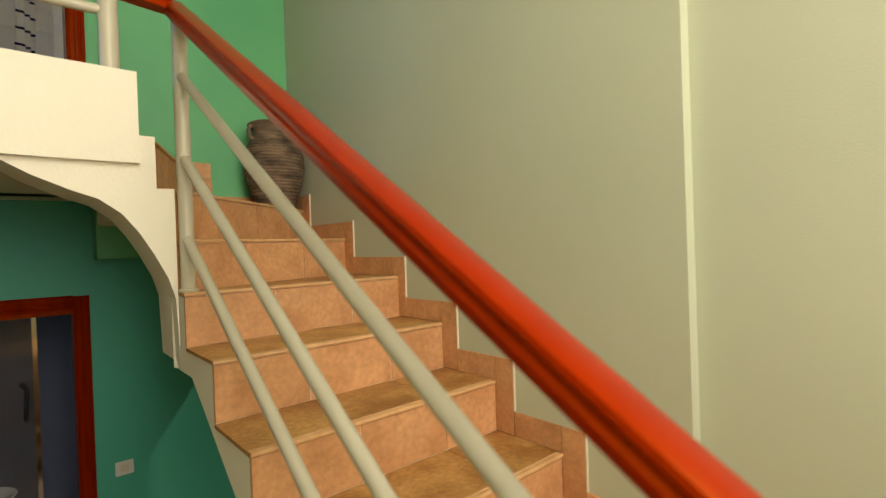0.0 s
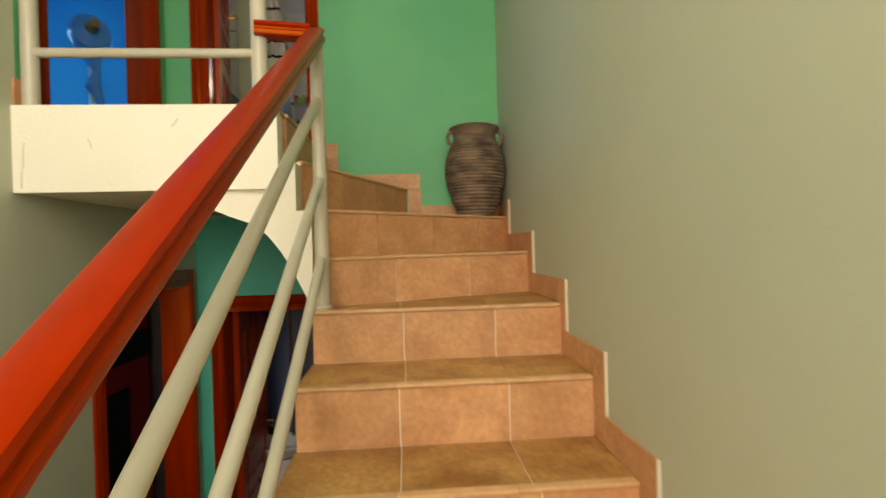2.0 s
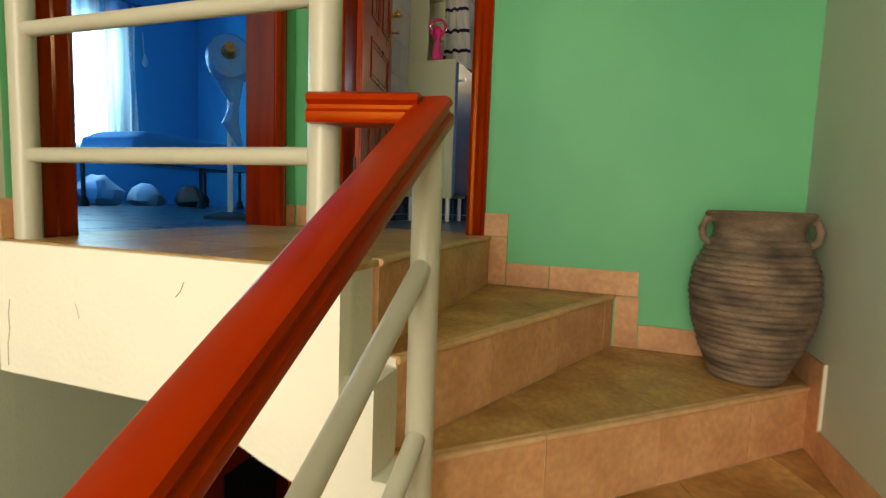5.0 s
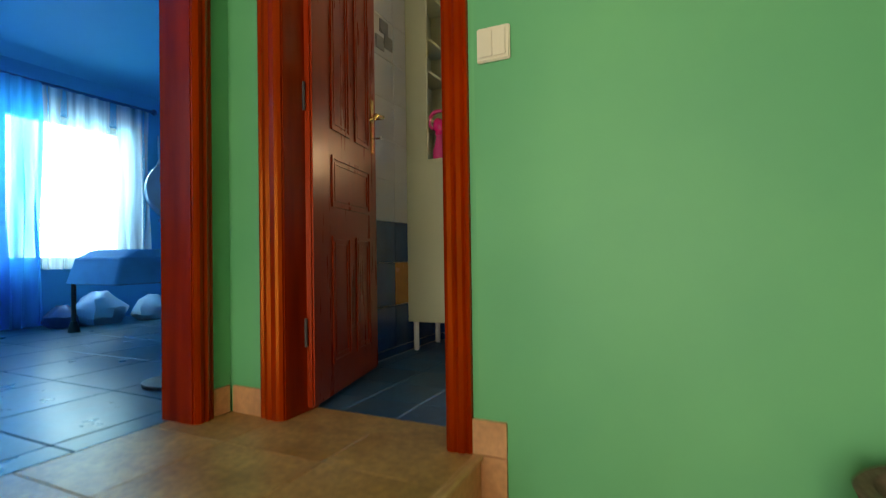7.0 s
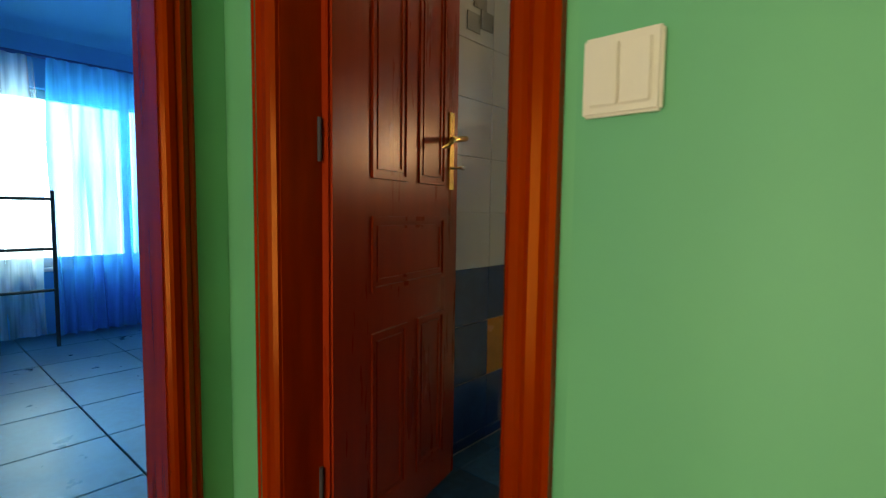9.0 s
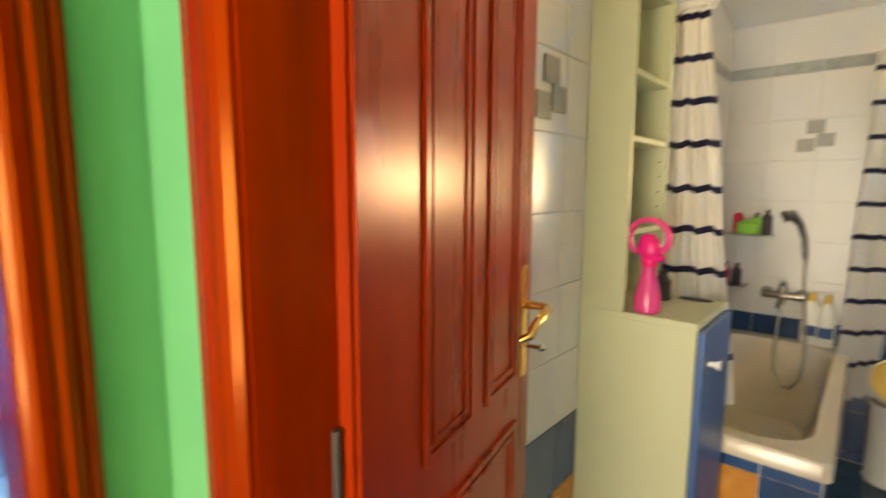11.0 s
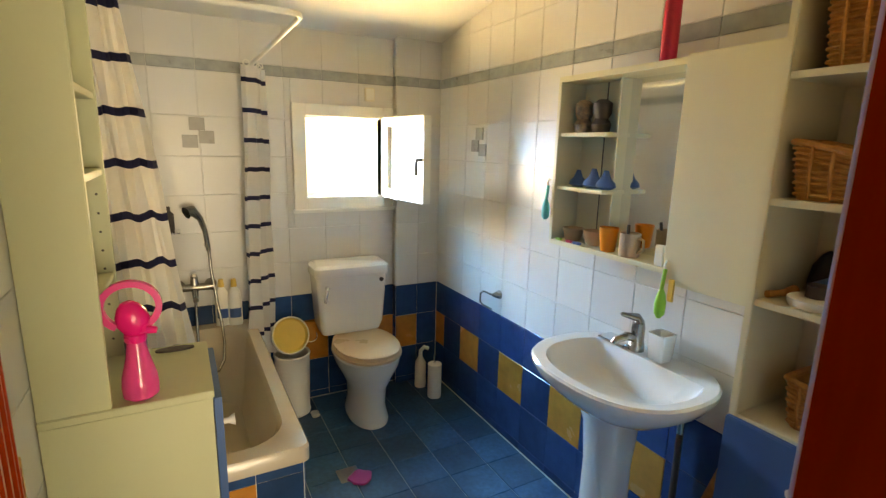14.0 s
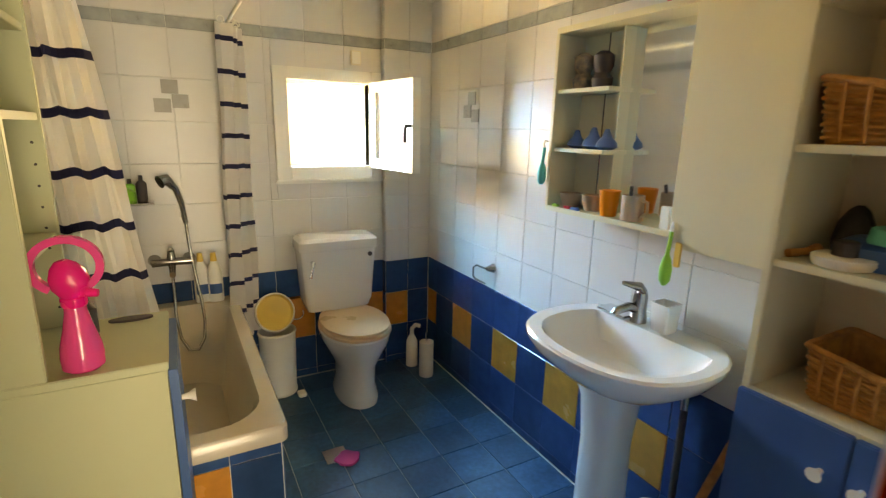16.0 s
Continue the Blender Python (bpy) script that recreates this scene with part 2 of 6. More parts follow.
M_LFLOOR = mat("landing_tile", (0.57, 0.335, 0.125), 0.34, dark=(0.32, 0.155, 0.042), scale=6, amount=0.85, bump=0.1, bscale=50, spread=0.07, spec=0.4, fine=0.22)
# The blue light from the bedroom curtains is put into this tile colour.
M_BFLOOR = mat("blue_lit_bedroom_tile", (0.030, 0.145, 0.215), 0.30, dark=(0.013, 0.08, 0.14), scale=9, amount=0.7, bump=0.02, bscale=40, spread=0.07, spec=0.35, fine=0.1)
# Dark fittings; on the lower hall room this colour stands for shade.
M_DARK = mat("dark_fittings_and_room_shade", (0.05, 0.04, 0.04), 0.6, scale=6, amount=0.4, bump=0.03)
M_REDCLOTH = mat("red_cloth", (0.42, 0.02, 0.015), 0.8, scale=10, amount=0.4, bump=0.1)
M_SKYCARD = lamp_mat("bright_sky", (0.72, 0.92, 1.0), 4.5)
M_BATHSKY = lamp_mat("cream_bright_sky", (1.0, 0.93, 0.74), 0.6)
M_SHEERW = sheer("white_sheer", (0.90, 0.92, 0.92), 0.45)
M_SHEERB = sheer("blue_sheer", (0.010, 0.50, 0.92), 0.30)

# ---- building helpers ----
ORIGIN = {}


def thing(name, at, label, category, group="", kind=""):
    ob = new(name)
    ob.location = at
    ORIGIN[ob] = Vector(at)
    return tagged(ob, label, category, group, kind)


def finish(bm, name, material, smooth=False, bevel=0.0, seg=2):
    if bevel:
        sharp = [e for e in bm.edges if len(e.link_faces) == 2 and e.calc_face_angle(0) > 0.6]
        bmesh.ops.bevel(bm, geom=sharp, offset=bevel, segments=seg, affect="EDGES", clamp_overlap=True)
    bmesh.ops.recalc_face_normals(bm, faces=bm.faces)
    me = bpy.data.meshes.new(name)
    bm.to_mesh(me)
    bm.free()
    me.materials.append(material)
    if smooth:
        for p in me.polygons:
            p.use_smooth = True
        try:
            me.set_sharp_from_angle(angle=radians(38))
        except AttributeError:
            pass
    return me


def part(name, bm, material, parent, label="", smooth=False, bevel=0.0, seg=2):
    """One mesh under a thing or a part; the mesh is given in world places."""
    o = ORIGIN[parent]
    bmesh.ops.translate(bm, verts=bm.verts, vec=-o)
    ob = new(name, finish(bm, name, material, smooth, bevel, seg))
    ob.parent = parent
    ORIGIN[ob] = o
    return tagged(ob, label) if label else ob


def solid(name, bm, material, label, category, group="", kind="", smooth=False, bevel=0.0):
    ob = new(name, finish(bm, name, material, smooth, bevel))
    ORIGIN[ob] = Vector((0, 0, 0))
    return tagged(ob, label, category, group, kind)


def box(x0, x1, y0, y1, z0, z1, bm=None):
    bm = bm or bmesh.new()
    v = [bm.verts.new(p) for p in ((x0, y0, z0), (x1, y0, z0), (x1, y1, z0), (x0, y1, z0), (x0, y0, z1), (x1, y0, z1), (x1, y1, z1), (x0, y1, z1))]
    for f in ((0, 3, 2, 1), (4, 5, 6, 7), (0, 1, 5, 4), (1, 2, 6, 5), (2, 3, 7, 6), (3, 0, 4, 7)):
        bm.faces.new([v[i] for i in f])
    return bm


def prism(points, z0, z1, bm=None):
    """An upright block over a plan outline."""
    bm = bm or bmesh.new()
    a = [bm.verts.new((x, y, z0)) for x, y in points]
    b = [bm.verts.new((x, y, z1)) for x, y in points]
    bm.faces.new(a[::-1])
    bm.faces.new(b)
    k = len(points)
    for i in range(k):
        bm.faces.new((a[i], a[(i + 1) % k], b[(i + 1) % k], b[i]))
    return bm


def extrude(outline, axis, lo, hi, bm=None):
    """A block from an outline in the two other axes, drawn out along one axis."""
    bm = bm or bmesh.new()

    def at(p, w):
        return {"x": (w, p[0], p[1]), "y": (p[0], w, p[1]), "z": (p[0], p[1], w)}[axis]
    a = [bm.verts.new(at(p, lo)) for p in outline]
    b = [bm.verts.new(at(p, hi)) for p in outline]
    bm.faces.new(a)
    bm.faces.new(b[::-1])
    k = len(outline)
    for i in range(k):
        bm.faces.new((a[i], b[i], b[(i + 1) % k], a[(i + 1) % k]))
    return bm


def rings(loops, bm=None, caps=True, closed=False):
    """Skin over loops of equal length."""
    bm = bm or bmesh.new()
    vs = [[bm.verts.new(p) for p in lp] for lp in loops]
    pairs = list(zip(vs, vs[1:])) + ([(vs[-1], vs[0])] if closed else [])
    for a, b in pairs:
        k = len(a)
        for i in range(k):
            bm.faces.new((a[i], a[(i + 1) % k], b[(i + 1) % k], b[i]))
    if caps and not closed:
        bm.faces.new(vs[0][::-1])
        bm.faces.new(vs[-1])
    return bm


def lathe(profile, cx, cy, seg=28, bm=None, caps=True):
    return rings([[(cx + r * math.cos(2 * math.pi * i / seg), cy + r * math.sin(2 * math.pi * i / seg), z) for i in range(seg)] for r, z in profile], bm, caps)


def tube(points, radius, seg=14, bm=None, closed=False):
    """A round bar along a line of points."""
    pts = [Vector(p) for p in points]
    k = len(pts)
    loops, side = [], None
    for i, p in enumerate(pts):
        if closed:
            d = pts[(i + 1) % k] - pts[i - 1]
        else:
            d = pts[min(i + 1, k - 1)] - pts[max(i - 1, 0)]
        d.normalize()
        if side is None:
            side = d.cross(Vector((0, 0, 1)) if abs(d.z) < 0.9 else Vector((1, 0, 0))).normalized()
        side = (side - d * side.dot(d)).normalized()
        up = d.cross(side)
        r = radius[i] if isinstance(radius, (list, tuple)) else radius
        loops.append([tuple(p + r * (math.cos(2 * math.pi * j / seg) * side + math.sin(2 * math.pi * j / seg) * up)) for j in range(seg)])
    return rings(loops, bm, True, closed)


def arc(centre, radius, a0, a1, k, plane="xz"):
    out = []
    for i in range(k + 1):
        a = radians(a0 + (a1 - a0) * i / k)
        u, v = radius * math.cos(a), radius * math.sin(a)
        x, y, z = centre
        out.append({"xz": (x + u, y, z + v), "yz": (x, y + u, z + v), "xy": (x + u, y + v, z)}[plane])
    return out


def oval(cx, cy, z, rx, ry, k=32, power=2.0):
    out = []
    for i in range(k):
        a = 2 * math.pi * i / k
        c, s = math.cos(a), math.sin(a)
        out.append((cx + rx * math.copysign(abs(c) ** (2 / power), c), cy + ry * math.copysign(abs(s) ** (2 / power), s), z))
    return out


TILE = {}


def tile_mesh(w, h, thick, material):
    """A thin tile with eased edges, centred, lying in its own x and y with its face up."""
    key = (round(w, 3), round(h, 3), thick, material.name)
    if key not in TILE:
        e = 0.0015
        w2, h2 = w / 2, h / 2
        loops = [[(-w2, -h2, 0), (w2, -h2, 0), (w2, h2, 0), (-w2, h2, 0)], [(-w2, -h2, thick - e), (w2, -h2, thick - e), (w2, h2, thick - e), (-w2, h2, thick - e)],
                 [(-w2 + e, -h2 + e, thick), (w2 - e, -h2 + e, thick), (w2 - e, h2 - e, thick), (-w2 + e, h2 - e, thick)]]
        TILE[key] = finish(rings(loops), "tile", material)
    return TILE[key]


def cut(rects, hole):
    out = []
    a0, a1, b0, b1 = hole
    for u0, u1, v0, v1 in rects:
        if a0 >= u1 or a1 <= u0 or b0 >= v1 or b1 <= v0:
            out.append((u0, u1, v0, v1))
            continue
        if u0 < a0:
            out.append((u0, a0, v0, v1))
        if a1 < u1:
            out.append((a1, u1, v0, v1))
        m0, m1 = max(u0, a0), min(u1, a1)
        if v0 < b0:
            out.append((m0, m1, v0, b0))
        if b1 < v1:
            out.append((m0, m1, b1, v1))
    return [r for r in out if r[1] - r[0] > 0.012 and r[3] - r[2] > 0.012]


def lay(parent, origin, u, v, us, vs, pick, name="tile", thick=0.004, gap=0.0022, holes=()):
    """Tiles on a plane: u and v are its unit directions; us and vs the joint lines; pick gives a tile's material."""
    u, v, origin = Vector(u), Vector(v), Vector(origin)
    nrm = u.cross(v)
    turn = Matrix((u, v, nrm)).transposed().to_4x4()
    for i in range(len(us) - 1):
        for j in range(len(vs) - 1):
            m = pick(i, j)
            if m is None:
                continue
            rects = [(us[i], us[i + 1], vs[j], vs[j + 1])]
            for h in holes:
                rects = cut(rects, h)
            for u0, u1, v0, v1 in rects:
                ob = new(name, tile_mesh(u1 - u0 - gap, v1 - v0 - gap, thick, m))
                ob.matrix_world = Matrix.Translation(origin + u * (u0 + u1) / 2 + v * (v0 + v1) / 2 - ORIGIN[parent]) @ turn
                ob.parent = parent


def steps_of(lo, hi, size, start=None):
    """Joint lines from lo to hi at a tile's size."""
    s = lo if start is None else start
    out = [lo]
    k = s
    while k <= lo + 0.02:
        k += size
    while k < hi - 0.02:
        out.append(k)
        k += size
    return out + [hi]

# ---- large structure ----
LOW, TOP = -2.88, 2.62


def wall(name, axis, lo, hi, u0, u1, z0, z1, material, label, holes=(), more=()):
    """A wall slab with openings cut through it; u runs along the wall."""
    bm = bmesh.new()
    rects = [(u0, u1, z0, z1)]
    for h in holes:
        rects = cut(rects, h)
    for a0, a1, b0, b1 in rects:
        if axis == "y":
            box(a0, a1, lo, hi, b0, b1, bm)
        else:
            box(lo, hi, a0, a1, b0, b1, bm)
    return solid(name, bm, material, label, "wall", kind="structure")


wall("wall_stair_right", "x", 0.0, 0.24, -2.36, 0.14, LOW, TOP, M_GREY, "grey-green painted wall along the stairs")
wall("wall_stair_right_recess", "x", 0.045, 0.24, -4.5, -2.36, LOW, TOP, M_GREY, "grey-green painted wall set back beside the lower stairs")
wall("wall_green", "y", 0.0, 0.14, -1.99, -0.99, -0.293, TOP, M_GREEN, "mint green painted wall with the bathroom doorway", holes=[(-1.61, -1.075, -0.01, 2.03)])
wall("wall_green_stair", "y", 0.0, 0.14, -0.99, 0.0, -0.6, TOP, M_GREEN, "mint green painted wall above the winding steps")
wall("wall_landing_left", "x", -1.94, -1.84, -1.06, 0.0, -0.293, TOP, M_GREEN, "green painted landing wall with the bedroom doorway", holes=[(-0.911, -0.14, -0.01, 2.05)])
wall("wall_stair_left", "x", -1.99, -1.84, -4.5, -1.06, LOW, TOP, M_GREY, "grey-green painted wall opposite the stairs")
wall("wall_lower_left", "x", -1.99, -1.84, -1.06, 0.46, LOW, -0.293, M_GREY, "grey-green painted lower wall under the landing", holes=[(-0.64, 0.19, LOW - 0.1, -0.68)])
wall("wall_lower_back", "y", 0.32, 0.46, -1.84, 0.24, LOW, -0.293, M_TEAL, "teal painted lower wall behind the stairs", holes=[(-1.69, -1.07, LOW - 0.1, -0.86)])
wall("wall_stair_back", "y", -4.5, -4.3, -1.84, 0.045, LOW, TOP, M_GREY, "grey-green wall with the stair window", holes=[(-1.7, -0.2, -0.56, 1.66)])
solid("floor_lower", box(-4.2, 0.24, -4.5, 3.2, LOW - 0.1, LOW), M_LFLOOR, "tiled floor of the lower storey", "floor", kind="structure")
solid("ceiling", box(-1.99, 0.24, -4.5, 0.14, TOP, TOP + 0.1), M_CEIL, "plain white ceiling over the stairs", "ceiling", kind="structure")
slab = solid("landing_slab", box(-1.94, -0.998, -1.045, 0.46, -0.293, -0.012), M_WHITE, "white plastered landing slab", "floor", kind="structure")
solid("slab_bathroom", box(-1.99, 0.24, 0.46, 2.95, -0.293, -0.012), M_WHITE, "floor slab under the bathroom", "floor", kind="structure")
solid("slab_behind_stairs", box(-0.985, 0.24, 0.14, 0.46, -0.293, -0.012), M_WHITE, "floor slab under the bathroom edge", "floor", kind="structure")

# the white beam along the landing's front
solid("landing_beam", box(-1.84, -0.98, -1.083, -1.045, -0.295, -0.004), M_WHITE, "cream white plastered beam along the landing edge", "beam", kind="structure", bevel=0.006)

# curved haunch under the winding steps
haunch = [(-1.34, -0.292), (-0.984, -0.292), (-0.984, -0.20), (-0.93, -0.20), (-0.93, -0.37), (-0.878, -0.37), (-0.878, -0.96), (-0.885, -0.74), (-0.905, -0.67), (-0.945, -0.585),
          (-0.985, -0.515), (-1.03, -0.455), (-1.09, -0.41), (-1.16, -0.385), (-1.25, -0.345)]
solid("stair_haunch", extrude(haunch, "y", -1.052, -0.78), M_WHITE, "white plastered curved haunch under the winding stairs", "wall", kind="structure")

# ---- the stairs ----
stairs = thing("staircase", (-0.43, -1.4, -1.8), "terracotta tiled stairs with white plaster side", "stairs", kind="structure")
RISE = [-1.11, -1.40, -1.68, -1.96, -2.24, -2.52, -2.80]
T = 0.012
JOINT = 0.003
saw = [(-1.00, -0.72 - JOINT)]
for k, y in enumerate(RISE):
    z = -0.72 - 0.18 * k
    saw += [(y + JOINT, z - JOINT), (y + JOINT, z - 0.18 - JOINT)]
saw += [(-2.86, -1.98), (-2.80, -2.02), (-1.16, -0.99), (-1.00, -0.99)]
part("flight", extrude(saw, "x", -0.872, 0.0), M_WHITE, stairs, "white plastered stair side")
WIND = [([(-0.985, 0), (-0.985, -0.93), (-0.93, -0.955), (-0.535, 0)], -0.18),
        ([(-0.535, 0), (-0.93, -0.955), (-0.885, -0.98), (0, -0.18), (0, 0)], -0.36),
        ([(0, -0.18), (-0.885, -0.98), (-0.875, -1.0), (0, -0.65)], -0.54),
        ([(0, -0.65), (-0.875, -1.0), (-0.872, -1.10), (0, -1.10)], -0.72)]


def inset(points, edge, d):
    """The outline with one edge moved inward by d."""
    a, b = Vector(points[edge]), Vector(points[(edge + 1) % len(points)])
    nrm = Vector((-(b - a).y, (b - a).x)).normalized()
    mid = sum((Vector(p) for p in points), Vector((0, 0))) / len(points)
    if nrm.dot(mid - a) < 0:
        nrm = -nrm
    out = [Vector(p) for p in points]
    out[edge] = a + nrm * d
    out[(edge + 1) % len(points)] = b + nrm * d
    return [tuple(p) for p in out]


def clip(poly, p, n):
    """The part of a plan outline on the side of the line to which n points."""
    out = []
    for i, a in enumerate(poly):
        b = poly[(i + 1) % len(poly)]
        da, db = (Vector(a) - p).dot(n), (Vector(b) - p).dot(n)
        if da >= 0:
            out.append(tuple(a))
        if da * db < 0:
            out.append(tuple(Vector(a).lerp(Vector(b), da / (da - db))))
    return out


def tread_tiles(poly, z, along, origin, size=0.325, gap=0.003):
    """Tread tiles cut from an outline by joints square to a nosing."""
    along = Vector(along).normalized()
    ts = [(Vector(p) - Vector(origin)).dot(along) for p in poly]
    k0, k1 = math.floor(min(ts) / size), math.ceil(max(ts) / size)
    for k in range(k0, k1):
        piece = clip(poly, Vector(origin) + along * (k * size + gap / 2), along)
        if len(piece) > 2:
            piece = clip(piece, Vector(origin) + along * ((k + 1) * size - gap / 2), -along)
        if len(piece) > 2 and max((Vector(a) - Vector(b)).length for a in piece for b in piece) > 0.05:
            part("tread_tile", prism(piece, z - T + 0.001, z), M_TREAD, stairs)


def riser_tiles(a, b, ztop, height, out, size=0.325, start=0.0):
    """Tiles on a riser between two plan points, facing out."""
    a, b = Vector(a), Vector(b)
    d = (b - a).normalized()
    length = (b - a).length
    marks = [0.0]
    k = start or size
    while k < length - 0.04:
        marks.append(k)
        k += size
    marks.append(length)
    nrm = Vector((d.y, -d.x))
    if nrm.dot(Vector(out)) < 0:
        nrm = -nrm
    for m0, m1 in zip(marks, marks[1:]):
        p, q = a + d * (m0 + 0.0015), a + d * (m1 - 0.0015)
        foot = [p - nrm * T, q - nrm * T, q, p]
        part("riser_tile", prism([tuple(v) for v in foot], ztop - height + 0.001, ztop - T - 0.002), M_TILE, stairs)


for pts, z in WIND:
    part("winder", prism(inset(pts, 2, JOINT), z - 0.26 if z > -0.4 else -0.985, z - JOINT), M_WHITE, stairs, "plastered underside of the winding steps")
riser_tiles((-0.985, -0.93), (-0.985, 0.0), 0.0, 0.18, (1, 0), start=0.3)
riser_tiles((-0.93, -0.955), (-0.535, 0.0), -0.18, 0.18, (1, -0.4), start=0.31)
riser_tiles((-0.885, -0.98), (0.0, -0.18), -0.36, 0.18, (0.6, -1), start=0.3)
riser_tiles((-0.875, -1.0), (0.0, -0.65), -0.54, 0.18, (0.3, -1), start=0.31)
tread_tiles(inset(WIND[0][0], 2, -0.006), -0.18, (0.38, 0.92), (-0.93, -0.955))
tread_tiles(inset(WIND[1][0], 2, -0.006), -0.36, (0.74, 0.67), (-0.885, -0.98))
tread_tiles(inset(WIND[2][0], 2, -0.006), -0.54, (0.93, 0.37), (-0.875, -1.0))
for k, y in enumerate(RISE):
    z = -0.72 - 0.18 * k
    if k:
        poly = [(-0.876, y - 0.006), (0, y - 0.006), (0, RISE[k - 1]), (-0.876, RISE[k - 1])]
    else:
        poly = [(-0.876, y - 0.006), (0, y - 0.006), (0, -0.65), (-0.875, -1.0)]
    tread_tiles(poly, z, (1, 0), (-0.876 + (0.0 if k % 2 else -0.015), y), 0.315)
    riser_tiles((-0.874, y), (0.0, y), z, 0.18, (0, -1), 0.32, start=0.31 - 0.015 * (k % 2))

# nosing strips along the front of every tread
M_NOSE = mat("tile_nosing", (0.68, 0.40, 0.20), 0.42, dark=(0.46, 0.23, 0.09), scale=24, amount=0.6, bump=0.1, bscale=60, spread=0.05, spec=0.4)


def nosing(a, b, z, out, size=0.32):
    a, b = Vector(a), Vector(b)
    d = (b - a).normalized()
    nrm = Vector((d.y, -d.x))
    if nrm.dot(Vector(out)) < 0:
        nrm = -nrm
    n = max(1, round((b - a).length / size))
    for k in range(n):
        p, q = a + (b - a) * (k / n) + d * 0.001, a + (b - a) * ((k + 1) / n) - d * 0.001
        side = [(0.0, -0.0125), (0.006, -0.0115), (0.009, -0.006), (0.008, -0.001), (0.004, 0.0022), (-0.004, 0.0026), (-0.006, 0.0008), (-0.009, 0.0008), (-0.011, 0.0026), (-0.017, 0.0022), (-0.018, -0.002)]
        loops = [[(*(e + nrm * u), z + v) for u, v in side] for e in (p, q)]
        part("nosing", rings(loops), M_NOSE, stairs)


nosing((-0.985, -0.93), (-0.985, -0.012), 0.0, (1, 0))
nosing((-0.93, -0.955), (-0.54, -0.012), -0.18, (1, -0.4))
nosing((-0.885, -0.98), (-0.014, -0.19), -0.36, (0.6, -1))
nosing((-0.875, -1.0), (-0.012, -0.655), -0.54, (0.3, -1))
for k, y in enumerate(RISE):
    nosing((-0.876, y), (-0.012, y), -0.72 - 0.18 * k, (0, -1))

# half landing and the lower flight along the other wall
solid("half_landing", box(-1.84, 0.045, -4.3, -2.80 + T, -2.0, -1.80), M_TREAD, "tiled half landing between the two flights", "floor", kind="structure")
low = [(-2.787, -1.98)] + [p for k in range(5) for p in ((-2.787 + 0.28 * k, -1.98 - 0.18 * k), (-2.787 + 0.28 * (k + 1), -1.98 - 0.18 * k))] + [(-1.387, -2.88), (-1.7, -2.88), (-2.787, -2.2)]
solid("lower_flight", extrude(low[1:], "x", -1.84, -0.95), M_TREAD, "lower flight of tiled stairs", "stairs", kind="structure")

# stepped tile skirting on the walls
skirt = thing("stair_skirting", (-0.004, -1.0, -0.8), "stepped terracotta skirting tiles with a pale edge", "skirting", kind="structure")
M_EDGE = mat("pale_tile_edge", (0.72, 0.62, 0.46), 0.5, scale=20, amount=0.2)


def skirt_run(level, y_near, y_far):
    """A level strip over one tread and the upright strip in front of the riser below it, on the right wall."""
    z = level
    part("skirting_tile", box(-0.009, -0.001, y_near, y_far, z + 0.002, z + 0.085), M_TILE, skirt)
    part("skirting_tile", box(-0.009, -0.001, y_near - 0.085, y_near - 0.003, z - 0.177, z + 0.085), M_TILE, skirt)
    part("skirting_edge", box(-0.0085, -0.0005, y_near - 0.090, y_near - 0.086, z - 0.092, z + 0.088), M_EDGE, skirt)


ys = [0.0, -0.18, -0.65, -1.075] + RISE[1:]
for k in range(1, len(ys)):
    skirt_run(-0.36 - 0.18 * (k - 1), ys[k], ys[k - 1] - (0.0885 if k > 1 else 0.0))
wsk = thing("wall_skirting", (-0.7, -0.004, 0.0), "stepped terracotta skirting tiles along the green wall", "skirting", kind="structure")
for x0, x1, z0, z1 in ((-1.008, -0.918, 0.002, 0.085), (-0.984, -0.918, -0.178, -0.001), (-0.915, -0.76, -0.178, -0.095), (-0.757, -0.46, -0.178, -0.095), (-0.53, -0.455, -0.358, -0.181),
                       (-0.452, -0.21, -0.358, -0.275), (-0.207, -0.012, -0.358, -0.275), (-1.822, -1.702, 0.002, 0.085)):
    part("skirting_tile", box(x0, x1, -0.009, -0.0005, z0, z1), M_TILE, wsk)
part("skirting_tile", box(-1.8395, -1.832, -0.073, -0.01, 0.002, 0.085), M_TILE, wsk)
part("skirting_tile", box(-1.8395, -1.832, -1.075, -1.037, 0.002, 0.09), M_TILE, wsk)

# landing and bedroom floors
lay(slab, (0, 0, -0.012), (1, 0, 0), (0, 1, 0), steps_of(-1.94, -0.985, 0.33, -1.975), steps_of(-1.07, 0.01, 0.33, -0.86), lambda i, j: M_LFLOOR, "floor_tile", 0.012)

# ---- balustrade ----
rail = thing("stair_balustrade", (-0.845, -1.05, -0.72), "varnished orange-red wooden handrail on cream steel posts", "balustrade")
part("post", lathe([(0.024, -0.72), (0.024, 0.226)], -0.845, -1.05, 20), M_TUBE, rail, "cream painted steel post", smooth=True)
part("post", lathe([(0.024, -1.80), (0.024, -0.90)], -0.845, -2.83, 20), M_TUBE, rail, "cream painted steel post", smooth=True)
part("post_foot", lathe([(0.034, -0.719), (0.034, -0.713), (0.026, -0.706)], -0.845, -1.05, 20), M_TUBE, rail, smooth=True)
SL = 0.632
for z in (0.02, -0.26, -0.535):
    part("tube_rail", tube([(-0.845, -1.05, z), (-0.845, -2.83, z - SL * 1.78)], 0.0165), M_TUBE, rail, smooth=True)
